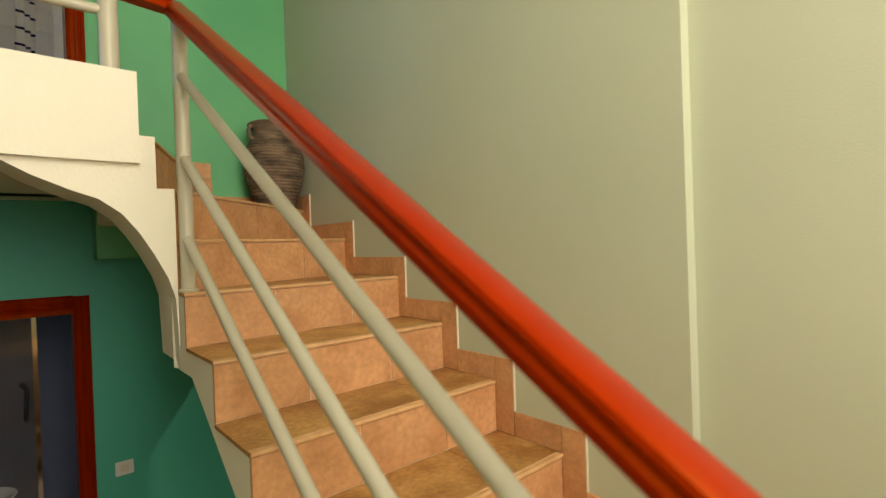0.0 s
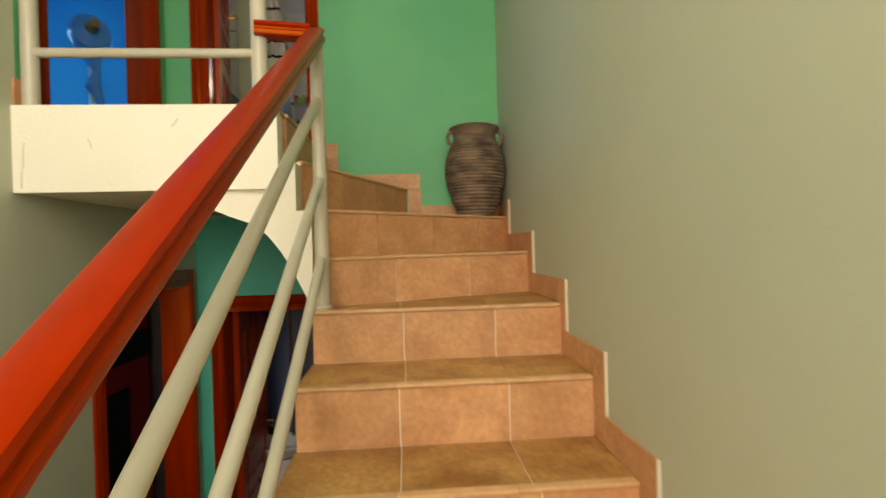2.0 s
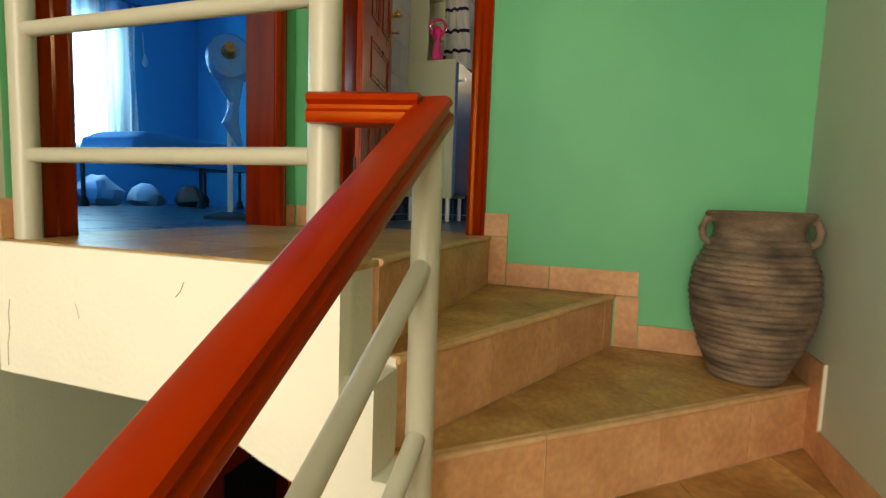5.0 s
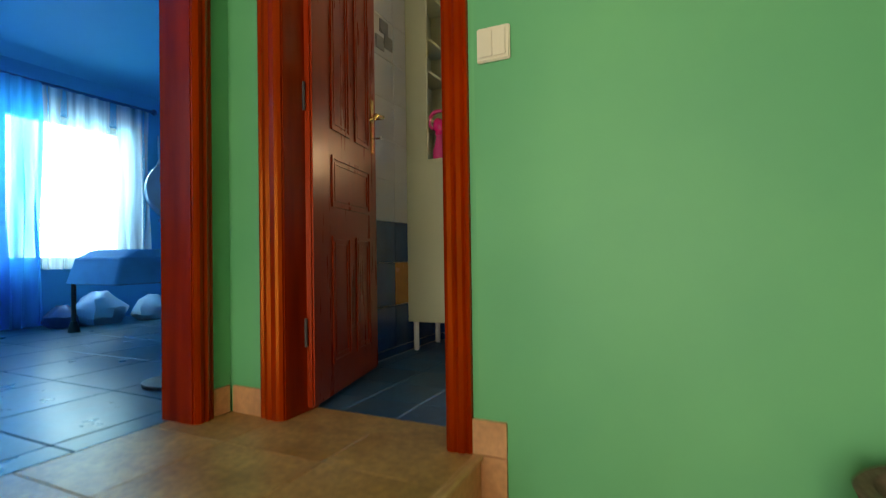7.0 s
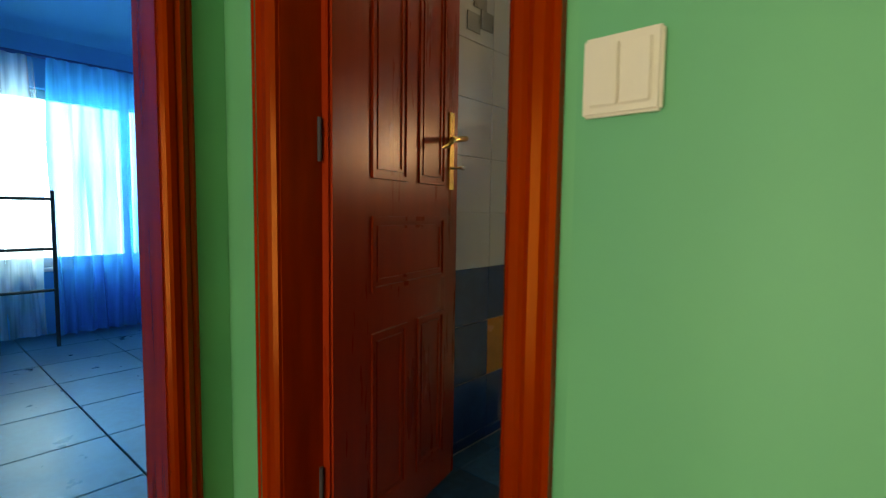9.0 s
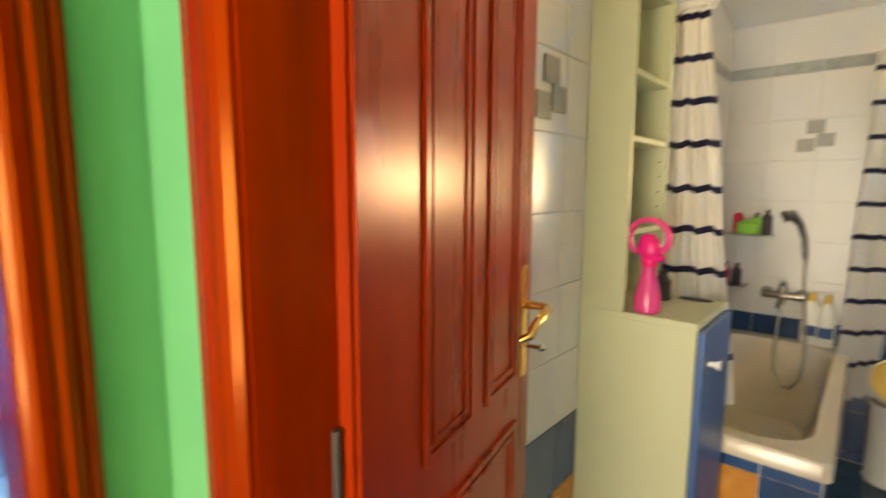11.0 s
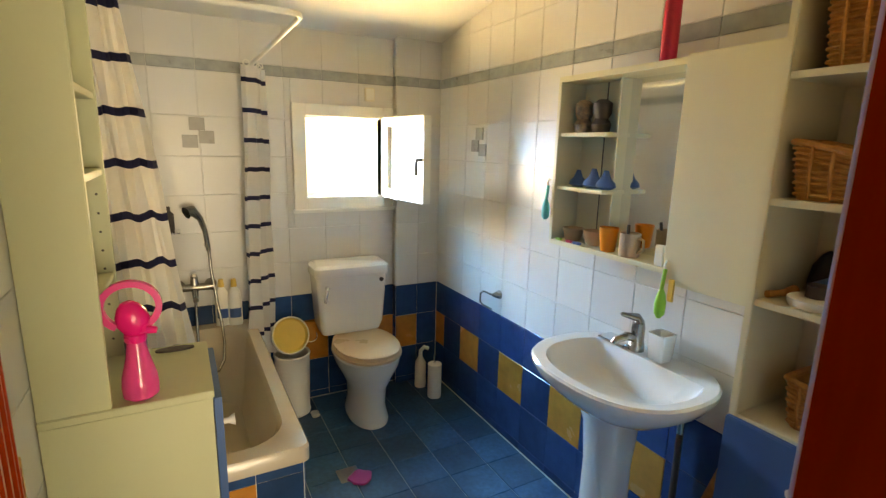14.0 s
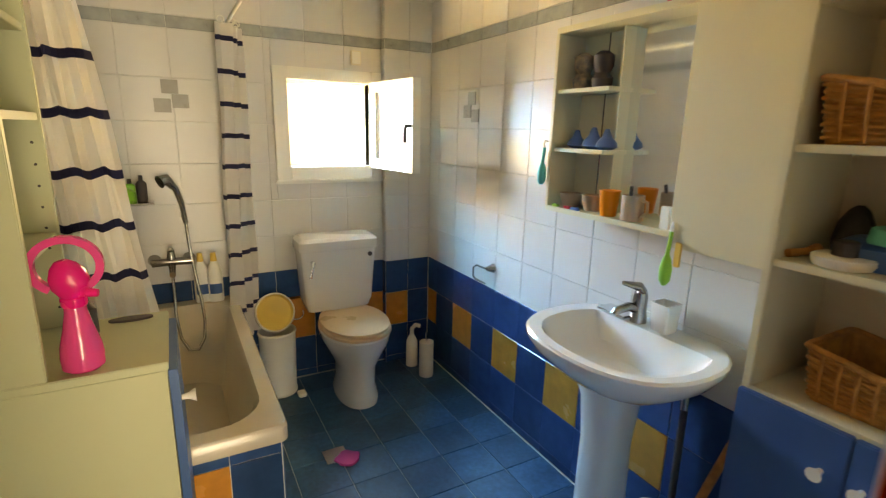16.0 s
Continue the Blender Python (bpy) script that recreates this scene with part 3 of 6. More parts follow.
HAND = [(-0.027, -0.050), (0.027, -0.050), (0.030, -0.045), (0.030, -0.033), (0.024, -0.027), (0.024, -0.021), (0.031, -0.014), (0.029, -0.005), (0.021, 0.0),
        (-0.021, 0.0), (-0.029, -0.005), (-0.031, -0.014), (-0.024, -0.021), (-0.024, -0.027), (-0.030, -0.033), (-0.030, -0.045)]


def handrail(a, b, parent):
    a, b = Vector(a), Vector(b)
    d = (b - a).normalized()
    side = d.cross(Vector((0, 0, 1))).normalized()
    up = side.cross(d)
    loops = [[tuple(p + side * u + up * v) for u, v in HAND] for p in (a, b)]
    return part("handrail", rings(loops), M_RAIL, parent, "varnished orange-red wooden handrail", smooth=True)


handrail((-0.850, -1.022, 0.286), (-0.846, -2.86, -0.874), rail)
handrail((-0.868, -1.030, 0.286), (-1.052, -1.058, 0.288), rail)
guard = thing("landing_guard", (-1.43, -1.03, 0.0), "cream painted steel landing guard with wooden handrail", "balustrade")
for x, r in ((-1.045, 0.028), (-1.808, 0.026)):
    part("post", lathe([(r, -0.002), (r, 0.93)], x, -1.035, 20), M_TUBE, guard, "cream painted steel post", smooth=True)
for z in (0.187, 0.456, 0.725):
    part("tube_rail", tube([(-1.045, -1.035, z), (-1.83, -1.035, z)], 0.0165), M_TUBE, guard, smooth=True)
handrail((-1.0, -1.035, 0.985), (-1.835, -1.035, 0.985), guard)


# ---- doors ----
def trim_outline(w, d):
    """Moulded architrave: width along u, standing d proud of the wall."""
    return [(0, 0), (0, d * 0.55), (w * 0.1, d * 0.7), (w * 0.18, d * 0.55), (w * 0.26, d * 0.8), (w * 0.42, d), (w * 0.55, d * 0.78), (w * 0.63, d * 0.95), (w * 0.8, d), (w * 0.9, d * 0.8), (w, d * 0.5), (w, 0)]


def door_frame(name, axis, face, out, u0, u1, z0, z1, depth, w0, w1, label, material=M_WOOD, back=True):
    """Lining and moulded trims round an opening u0..u1; face is the wall's plane, out the side that the trims stand on."""
    at = (((u0 + u1) / 2, face, z0) if axis == "y" else (face, (u0 + u1) / 2, z0))
    th = thing(name, at, label, "door frame", kind="structure")

    def place(outline, lo, hi, nm, along="z"):
        if axis == "y":
            pts = [(u, face + out * v) for u, v in outline]
        else:
            pts = [(face + out * v, u) for u, v in outline]
        part(nm, extrude(pts, "z", lo, hi), material, th)
    place([(u0 - w0 + u, v) for u, v in trim_outline(w0, 0.022)], z0, z1 + 0.07, "trim")
    place([(u1 + w1 - u, v) for u, v in trim_outline(w1, 0.022)], z0, z1 + 0.07, "trim")
    head = trim_outline(0.075, 0.022)
    if axis == "y":
        part("trim", extrude([(face + out * v, z1 + u) for u, v in head], "x", u0, u1), material, th)
    else:
        bm = bmesh.new()
        loops = [[(face + out * v, uu, z1 + u) for u, v in head] for uu in (u0, u1)]
        part("trim", rings(loops, bm), material, th)
    d0, d1 = (face + out * 0.004, face - out * depth)
    for a0, a1, b0, b1 in ((u0 - 0.03, u0 + 0.003, z0, z1), (u1 - 0.003, u1 + 0.03, z0, z1), (u0 + 0.003, u1 - 0.003, z1 - 0.022, z1 + 0.001)):
        lo, hi = min(d0, d1), max(d0, d1)
        part("lining", box(a0, a1, lo, hi, b0, b1) if axis == "y" else box(lo, hi, a0, a1, b0, b1), material, th)
    return th


bath_frame = door_frame("door_frame_bathroom", "y", 0.0, -1, -1.61, -1.075, 0.0, 2.03, 0.145, 0.09, 0.07, "mahogany stained moulded door frame of the bathroom")
door_frame("door_frame_bedroom", "x", -1.84, 1, -0.911, -0.14, 0.0, 2.05, 0.13, 0.10, 0.066, "mahogany stained moulded door frame of the bedroom")
door_frame("door_frame_lower_hall", "x", -1.84, 1, -0.64, 0.19, LOW, -0.68, 0.155, 0.07, 0.07, "dark mahogany door frame on the lower storey")
door_frame("door_frame_lower_toilet", "y", 0.32, -1, -1.69, -1.07, LOW, -0.86, 0.145, 0.07, 0.07, "mahogany door frame of the lower toilet")

leaf = thing("door_1", (-1.60, 0.12, 0.01), "open mahogany panelled bathroom door with brass handle", "door")


def panel_frame(y0, y1, z0, z1, x, d=1):
    """A raised moulding round a door panel, on the leaf's face at x."""
    bm = bmesh.new()
    for k, (off, wid, hgt) in enumerate(((0.0, 0.012, 0.006), (0.022, 0.008, 0.004))):
        a0, a1, b0, b1 = y0 + off, y1 - off, z0 + off, z1 - off
        for r in ((a0, a0 + wid, b0, b1), (a1 - wid, a1, b0, b1), (a0 + wid, a1 - wid, b0, b0 + wid), (a0 + wid, a1 - wid, b1 - wid, b1)):
            box(min(x, x + d * hgt), max(x, x + d * hgt), r[0], r[1], r[2], r[3], bm)
    return bm


LY0, LEN = 0.097, 0.59
hinge = Matrix.Translation((-1.5845, LY0, 0)) @ pose(0, 0, 0, 0, 0, 13)


def leaf_part(name, bm, material, label="", **kw):
    bm.transform(hinge)
    return part(name, bm, material, leaf, label, **kw)


leaf_slab = leaf_part("leaf", box(-0.04, 0.0, 0.0, LEN, 0.01, 2.0), M_DOOR, "mahogany stained door leaf", bevel=0.006)
for y0, y1, z0, z1 in ((0.14, 0.295, 0.93, 1.86), (0.35, 0.50, 0.93, 1.86), (0.14, 0.50, 0.66, 0.84), (0.14, 0.295, 0.12, 0.56), (0.35, 0.50, 0.12, 0.56)):
    leaf_part("panel", panel_frame(y0, y1, z0, z1, 0.0), M_DOOR)
    leaf_part("panel", panel_frame(y0, y1, z0, z1, -0.04, -1), M_DOOR)
hp = leaf_part("handle_plate", box(0.0005, 0.006, 0.522, 0.552, 0.92, 1.15), M_BRASS, "polished brass handle plate", bevel=0.002)
leaf_part("handle", tube([(0.004, 0.537, 1.07), (0.05, 0.537, 1.07), (0.056, 0.524, 1.068), (0.056, 0.444, 1.055), (0.052, 0.429, 1.04), (0.035, 0.424, 1.032)], [0.009, 0.008, 0.009, 0.009, 0.008, 0.006], 10), M_BRASS, "curved brass lever", smooth=True)
leaf_part("key", tube([(0.004, 0.537, 0.985), (0.035, 0.537, 0.985), (0.042, 0.537, 0.9855), (0.05, 0.537, 0.985)], [0.004, 0.004, 0.009, 0.004], 8), M_CHROME, "small key", smooth=True)
for z in (0.25, 1.0, 1.75):
    leaf_part("hinge", tube([(-0.022, -0.008, z - 0.045), (-0.022, -0.008, z + 0.045)], 0.005, 10), M_DARK, "dark hinge", smooth=True)

switch = thing("light_switch", (-0.924, -0.001, 0.987), "ivory double light switch on the green wall", "switch")
part("plate", box(-0.979, -0.895, -0.010, -0.0005, 0.957, 1.041), M_IVORY, switch, bevel=0.003)
for x0, x1 in ((-0.970, -0.9382), (-0.9368, -0.905)):
    part("rocker", box(x0, x1, -0.0135, -0.009, 0.967, 1.031), M_IVORY, switch, bevel=0.0015)

# ---- vase ----
vase = thing("vase", (-0.165, -0.172, -0.36), "weathered ribbed clay storage jar with two handles", "vase")
prof = [(0.0, -0.359), (0.088, -0.359)]
for k in range(1, 177):
    f = k / 176
    z = -0.359 + 0.415 * f
    r = 0.09 + (0.163 - 0.09) * math.sin(math.pi / 2 * min(1.0, f / 0.62)) if f < 0.62 else 0.163 - 0.052 * ((f - 0.62) / 0.38) ** 2
    groove = abs(math.sin(k * 0.42 + 0.5 * math.sin(k * 0.09)))
    prof.append((r + 0.0085 * groove ** 0.6 - 0.006 + 0.0012 * math.sin(k * 0.19 + 1), z))
prof += [(0.112, 0.075), (0.118, 0.095), (0.132, 0.105), (0.137, 0.116), (0.130, 0.124), (0.112, 0.122), (0.100, 0.10), (0.098, 0.05), (0.13, -0.05), (0.07, -0.3), (0.0, -0.31)]
part("body", lathe(prof, -0.165, -0.172, 48, caps=False), M_VASE, vase, smooth=True)
for s in (-1, 1):
    part("handle", tube([(-0.165 + s * 0.112, -0.19, 0.100), (-0.165 + s * 0.135, -0.19, 0.098), (-0.165 + s * 0.146, -0.19, 0.070), (-0.165 + s * 0.140, -0.19, 0.042), (-0.165 + s * 0.122, -0.19, 0.03)], 0.011, 10), M_VASE, vase, smooth=True)

# small socket on the lower wall
sock = thing("wall_socket", (-0.85, 0.319, -1.7), "white wall socket on the teal lower wall", "socket")
part("plate", box(-0.915, -0.83, 0.309, 0.3195, -1.79, -1.715), M_PLASTIC, sock, bevel=0.003)
part("insert", box(-0.892, -0.853, 0.3065, 0.3095, -1.772, -1.733), M_IVORY, sock, bevel=0.002)

# scuffs on the stair wall and small cracks in the beam
scuff = thing("wall_scuffs", (-1.839, -1.6, 0.1), "small dark scuff marks on the stair wall", "scuff marks", kind="structure")
for y, z, dy, dz in ((-1.33, 0.02, 0.03, -0.025), (-1.20, 0.05, 0.004, 0.03)):
    part("mark", tube([(-1.8395, y, z), (-1.8395, y + dy, z + dz)], 0.0028, 6), M_DARK, scuff)
crack = thing("beam_cracks", (-1.4, -1.083, -0.15), "fine hairline cracks in the plaster beam", "cracks", kind="structure")
for x, z, pts in ((-1.80, -0.13, ((0, 0), (-0.006, -0.03), (-0.004, -0.07), (-0.012, -0.1), (-0.013, -0.15))), (-1.60, -0.12, ((0, 0), (0.008, -0.012), (0.012, -0.03))), (-1.33, -0.08, ((0, 0), (0.012, 0.012), (0.02, 0.03)))):
    part("crack", tube([(x + u, -1.0832, z + v) for u, v in pts], 0.0012, 5), M_TAUPE, crack)

# ---- bathroom shell ----
BX0, BX1, BY0, BY1 = -1.80, -0.085, 0.14, 2.75
WIN = (-0.895, -0.448, 1.218, 1.658)
wall_b = wall("wall_bath_back", "y", BY1, BY1 + 0.2, -1.99, 0.24, -0.012, 2.9, M_BGROUT, "tiled bathroom back wall with a small window", holes=[WIN])
wall_r = wall("wall_bath_right", "x", BX1, 0.24, BY0, BY1, -0.012, 2.9, M_BGROUT, "white and blue tiled bathroom wall behind the washbasin")
wall_l = wall("wall_bath_left", "x", -1.985, BX0, BY0, BY1, -0.012, 2.9, M_BGROUT, "tiled bathroom wall behind the door")
chase = solid("pipe_chase", box(-0.375, BX1, 2.70, BY1 - 0.001, 0.0, 2.3), M_BGROUT, "tiled pipe chase in the bathroom corner", "wall", kind="structure")
floor_b = solid("floor_bathroom", box(BX0, BX1, 0.14, BY1, -0.0118, -0.006), M_BGROUT, "blue tiled bathroom floor", "floor", kind="structure")
solid("threshold", box(-1.61, -1.075, 0.0, 0.142, -0.0118, -0.001), M_LFLOOR, "tiled bathroom threshold", "floor", kind="structure")
solid("ceiling_bathroom", extrude([(0.14, 2.62), (2.75, 2.10), (2.75, 2.2), (0.14, 2.74)], "x", BX0, BX1), M_CEIL, "sloping white bathroom ceiling", "ceiling", kind="structure")
wall("wall_bath_front", "y", 0.141, 0.15, BX0, BX1, 0.0, 2.7, M_BTILE, "inner face of the bathroom door wall", holes=[(-1.61, -1.075, -0.1, 2.03)])

VS = [0.0, 0.04, 0.245, 0.455, 0.655, 0.85, 1.045, 1.24, 1.435, 1.63, 1.845, 1.90, 2.10, 2.3, 2.5]


def right_pick(i, j):
    if j == 10:
        return M_BORDER
    if j < 4:
        return M_OCHRE if j == 2 and i % 2 == 0 else M_BLUET
    return M_BTILE


def back_pick(i, j):
    if j == 10:
        return M_BORDER
    if j < 4:
        return M_OCHRE if j == 2 and i % 2 == 0 else M_BLUET
    return M_BTILE


def motif(parent, u, z, plane):
    """Three small grey squares set into the wall tiles."""
    for du, dz in ((0.0, 0.0), (0.075, 0.022), (0.035, 0.085)):
        a = u + du
        if plane == "y":
            bm = box(a, a + 0.07, BY1 - 0.0095, BY1 - 0.005, z + dz, z + dz + 0.062)
        elif plane == "x":
            bm = box(BX1 - 0.0095, BX1 - 0.005, a, a + 0.07, z + dz, z + dz + 0.062)
        else:
            bm = box(BX0 + 0.005, BX0 + 0.0095, a, a + 0.07, z + dz, z + dz + 0.062)
        part("motif_tile", bm, M_MOTIF, parent)


# ---- bathroom window ----
win = thing("window_1", (-0.67, BY1, 1.2), "white bathroom window with one sash swung inward", "window", kind="structure")
for x0, x1, z0, z1 in ((-0.965, -0.895, 1.15, 1.72), (-0.448, -0.385, 1.15, 1.72), (-0.895, -0.448, 1.15, 1.218), (-0.895, -0.448, 1.658, 1.72)):
    part("window_frame", box(x0, x1, BY1 - 0.03, BY1 + 0.08, z0, z1), M_PLASTIC, win, bevel=0.004)
part("window_sill", box(-0.975, -0.375, BY1 - 0.04, BY1 - 0.005, 1.13, 1.150), M_PLASTIC, win, bevel=0.004)
bm = bmesh.new()
for a0, a1, b0, b1 in ((-0.44, -0.39, 1.21, 1.665), (-0.05, 0.0, 1.21, 1.665), (-0.39, -0.05, 1.21, 1.262), (-0.39, -0.05, 1.613, 1.665)):
    box(a0, a1, -0.045, 0.0, b0, b1, bm)
bm.transform(Matrix.Translation((-0.452, BY1 - 0.03, 0)) @ pose(0, 0, 0, 0, 0, 97))
sash = part("sash", bm, M_PLASTIC, win, "white sash swung inward")
bm = box(-0.39, -0.05, -0.026, -0.020, 1.262, 1.613)
bm.transform(Matrix.Translation((-0.452, BY1 - 0.03, 0)) @ pose(0, 0, 0, 0, 0, 97))
M_FROST = mat("frosted_glass", (0.92, 0.92, 0.86), 0.55, scale=60, amount=0.05, bump=0.15, bscale=120, transmit=0.75)
part("pane", bm, M_FROST, sash, "frosted glass pane")
bm = tube([(-0.425, 0.0, 1.44), (-0.425, 0.03, 1.44), (-0.425, 0.036, 1.42), (-0.425, 0.036, 1.36)], 0.009, 10)
bm.transform(Matrix.Translation((-0.452, BY1 - 0.03, 0)) @ pose(0, 0, 0, 0, 0, 97))
part("sash_handle", bm, M_BLACK, sash, "dark sash handle", smooth=True)
solid("backdrop_bath_window", box(-1.6, 0.3, 3.6, 3.62, 0.3, 2.6), M_BATHSKY, "bright overcast sky outside the bathroom window", "backdrop", kind="structure")

# ---- bathroom ware ----
tub = thing("bathtub", (-1.5, 2.08, 0.0), "cream white enamelled bathtub set against tiled walls", "bathtub")


def rrect(x0, x1, y0, y1, z, r, k=6):
    out = []
    for cx, cy, a0 in ((x1 - r, y1 - r, 0), (x0 + r, y1 - r, 90), (x0 + r, y0 + r, 180), (x1 - r, y0 + r, 270)):
        for i in range(k + 1):
            a = radians(a0 + 90 * i / k)
            out.append((cx + r * math.cos(a), cy + r * math.sin(a), z))
    return out


TX0, TX1, TY0, TY1 = BX0 + 0.008, -1.205, 1.415, BY1 - 0.012
loops = [rrect(TX0, TX1, TY0, TY1, 0.50, 0.03), rrect(TX0, TX1, TY0, TY1, 0.545, 0.03), rrect(TX0 + 0.006, TX1 - 0.006, TY0 + 0.006, TY1 - 0.006, 0.555, 0.03),
         rrect(TX0 + 0.055, TX1 - 0.055, TY0 + 0.065, TY1 - 0.08, 0.555, 0.14), rrect(TX0 + 0.07, TX1 - 0.07, TY0 + 0.08, TY1 - 0.1, 0.53, 0.15),
         rrect(TX0 + 0.10, TX1 - 0.10, TY0 + 0.13, TY1 - 0.17, 0.30, 0.15), rrect(TX0 + 0.125, TX1 - 0.125, TY0 + 0.17, TY1 - 0.21, 0.20, 0.14), rrect(TX0 + 0.16, TX1 - 0.16, TY0 + 0.22, TY1 - 0.26, 0.175, 0.12)]
bm = rings(loops, caps=False)
bm.verts.ensure_lookup_table()
bm.faces.new(bm.verts[-len(loops[-1]):])
part("basin", bm, M_TUB, tub, "cream white enamel", smooth=True)
bm = box(TX0, TX1 - 0.02, TY0 + 0.02, TY0 + 0.045, 0.0, 0.505)
box(TX1 - 0.045, TX1 - 0.02, TY0 + 0.045, TY1, 0.0, 0.505, bm)
panel = part("side_panel", bm, M_BGROUT, tub, "blue and ochre tiled side")
ORIGIN[panel] = ORIGIN[tub]

wc = thing("toilet", (-0.665, 2.45, 0.0), "white ceramic toilet with beige lid and low cistern", "toilet")
cx = -0.665
loops = [oval(cx, 2.44, z, rx, ry, 32, 2.3) for z, rx, ry in ((0.0, 0.105, 0.19), (0.03, 0.108, 0.195), (0.10, 0.092, 0.165), (0.20, 0.10, 0.17), (0.27, 0.135, 0.20), (0.34, 0.168, 0.235), (0.385, 0.178, 0.245), (0.395, 0.172, 0.24))]
part("bowl", rings(loops), M_CERAM, wc, smooth=True)
part("seat", rings([oval(cx, 2.425, 0.396, 0.170, 0.235, 36, 2.2), oval(cx, 2.425, 0.402, 0.180, 0.245, 36, 2.2), oval(cx, 2.425, 0.414, 0.180, 0.245, 36, 2.2), oval(cx, 2.425, 0.418, 0.17, 0.235, 36, 2.2)]), M_SEAT, wc, "beige seat ring", smooth=True)
part("lid", rings([oval(cx, 2.43, 0.420, 0.168, 0.232, 36, 2.2), oval(cx, 2.43, 0.424, 0.176, 0.24, 36, 2.2), oval(cx, 2.43, 0.436, 0.174, 0.238, 36, 2.2), oval(cx, 2.43, 0.443, 0.14, 0.2, 36, 2.2), oval(cx, 2.43, 0.445, 0.06, 0.1, 36, 2.2)]), M_SEAT, wc, "closed beige lid", smooth=True)
tx = -0.695
loops = [rrect(tx - 0.17, tx + 0.17, 2.57, BY1 - 0.01, 0.45, 0.03), rrect(tx - 0.185, tx + 0.185, 2.555, BY1 - 0.01, 0.50, 0.03), rrect(tx - 0.205, tx + 0.205, 2.545, BY1 - 0.01, 0.79, 0.03)]
part("cistern", rings(loops), M_CERAM, wc, smooth=True)
part("cistern_neck", box(cx - 0.10, cx + 0.10, 2.56, BY1 - 0.02, 0.30, 0.455), M_CERAM, wc, bevel=0.02)
loops = [rrect(tx - 0.213, tx + 0.213, 2.533, BY1 - 0.008, 0.79, 0.035), rrect(tx - 0.216, tx + 0.216, 2.53, BY1 - 0.008, 0.80, 0.035), rrect(tx - 0.214, tx + 0.214, 2.533, BY1 - 0.008, 0.84, 0.035), rrect(tx - 0.195, tx + 0.195, 2.55, BY1 - 0.02, 0.856, 0.03)]
part("cistern_lid", rings(loops), M_CERAM, wc, smooth=True)
part("flush_lever", tube([(tx - 0.15, 2.543, 0.735), (tx - 0.15, 2.525, 0.735), (tx - 0.157, 2.515, 0.72), (tx - 0.17, 2.512, 0.66)], [0.013, 0.011, 0.007, 0.008], 10), M_CHROME, wc, "chrome flush lever", smooth=True)
part("button_cap", tube([(tx + 0.165, 2.546, 0.755), (tx + 0.165, 2.538, 0.755)], 0.012, 14), M_DARK, wc, "dark cistern plug", smooth=True)

basin = thing("washbasin", (-0.31, 1.0, 0.0), "white ceramic pedestal washbasin with chrome tap", "washbasin")
by = 1.0


def half_oval(z, rx, ry, x_back, power=2.4, k=36):
    out = []
    for i in range(k):
        a = 2 * math.pi * i / k
        c, s = math.cos(a), math.sin(a)
        x = -0.30 + rx * math.copysign(abs(c) ** (2 / power), c)
        out.append((min(x, x_back), by + ry * math.copysign(abs(s) ** (2 / power), s), z))
    return out


loops = [half_oval(0.685, 0.10, 0.12, -0.10), half_oval(0.72, 0.17, 0.20, -0.10), half_oval(0.772, 0.225, 0.265, -0.095), half_oval(0.81, 0.25, 0.288, -0.093), half_oval(0.825, 0.252, 0.29, -0.093), half_oval(0.832, 0.245, 0.283, -0.094),
         half_oval(0.826, 0.205, 0.245, -0.18), half_oval(0.80, 0.19, 0.23, -0.19), half_oval(0.74, 0.15, 0.19, -0.2), half_oval(0.71, 0.08, 0.1, -0.22)]
part("bowl", rings(loops), M_CERAM, basin, smooth=True)
loops = [oval(-0.27, by + 0.04, z, rx, ry, 28, 2.6) for z, rx, ry in ((0.0, 0.088, 0.092), (0.05, 0.086, 0.09), (0.15, 0.076, 0.078), (0.45, 0.074, 0.074), (0.60, 0.085, 0.086), (0.68, 0.11, 0.12))]
part("pedestal", rings(loops), M_CERAM, basin, smooth=True)
part("overflow", tube([(-0.172, by + 0.02, 0.797), (-0.182, by + 0.02, 0.795)], 0.016, 16), M_CHROME, basin, "chrome overflow ring", smooth=True)
tap = thing("basin_tap", (-0.15, by + 0.065, 0.832), "chrome single lever basin mixer tap", "tap")
part("tap_body", lathe([(0.027, 0.83), (0.026, 0.85), (0.022, 0.87), (0.023, 0.91), (0.02, 0.93)], -0.15, by + 0.065, 18), M_STEEL, tap, smooth=True)
part("spout", tube([(-0.15, by + 0.065, 0.872), (-0.19, by + 0.075, 0.884), (-0.235, by + 0.085, 0.872), (-0.24, by + 0.087, 0.862)], [0.017, 0.015, 0.013, 0.012], 12), M_STEEL, tap, smooth=True)
part("lever", tube([(-0.15, by + 0.065, 0.93), (-0.155, by + 0.070, 0.948), (-0.21, by + 0.090, 0.962)], [0.02, 0.015, 0.007], 12), M_STEEL, tap, smooth=True)
part("soap_rest", box(-0.19, -0.12, by + 0.09, by + 0.21, 0.833, 0.842), M_CHROME, thing("soap_dish", (-0.15, by + 0.15, 0.832), "small chrome soap dish with pink edge on the basin", "soap dish"), bevel=0.003)
cup = thing("tumbler", (-0.15, by - 0.03, 0.832), "square white ceramic tumbler on the basin", "tumbler")
loops = [rrect(-0.15 - w, -0.15 + w, by - 0.03 - w, by - 0.03 + w, z, 0.008, 3) for w, z in ((0.027, 0.8325), (0.029, 0.84), (0.033, 0.92), (0.034, 0.925), (0.029, 0.925), (0.025, 0.845))]
part("body", rings(loops), M_CERAM, cup, smooth=True)
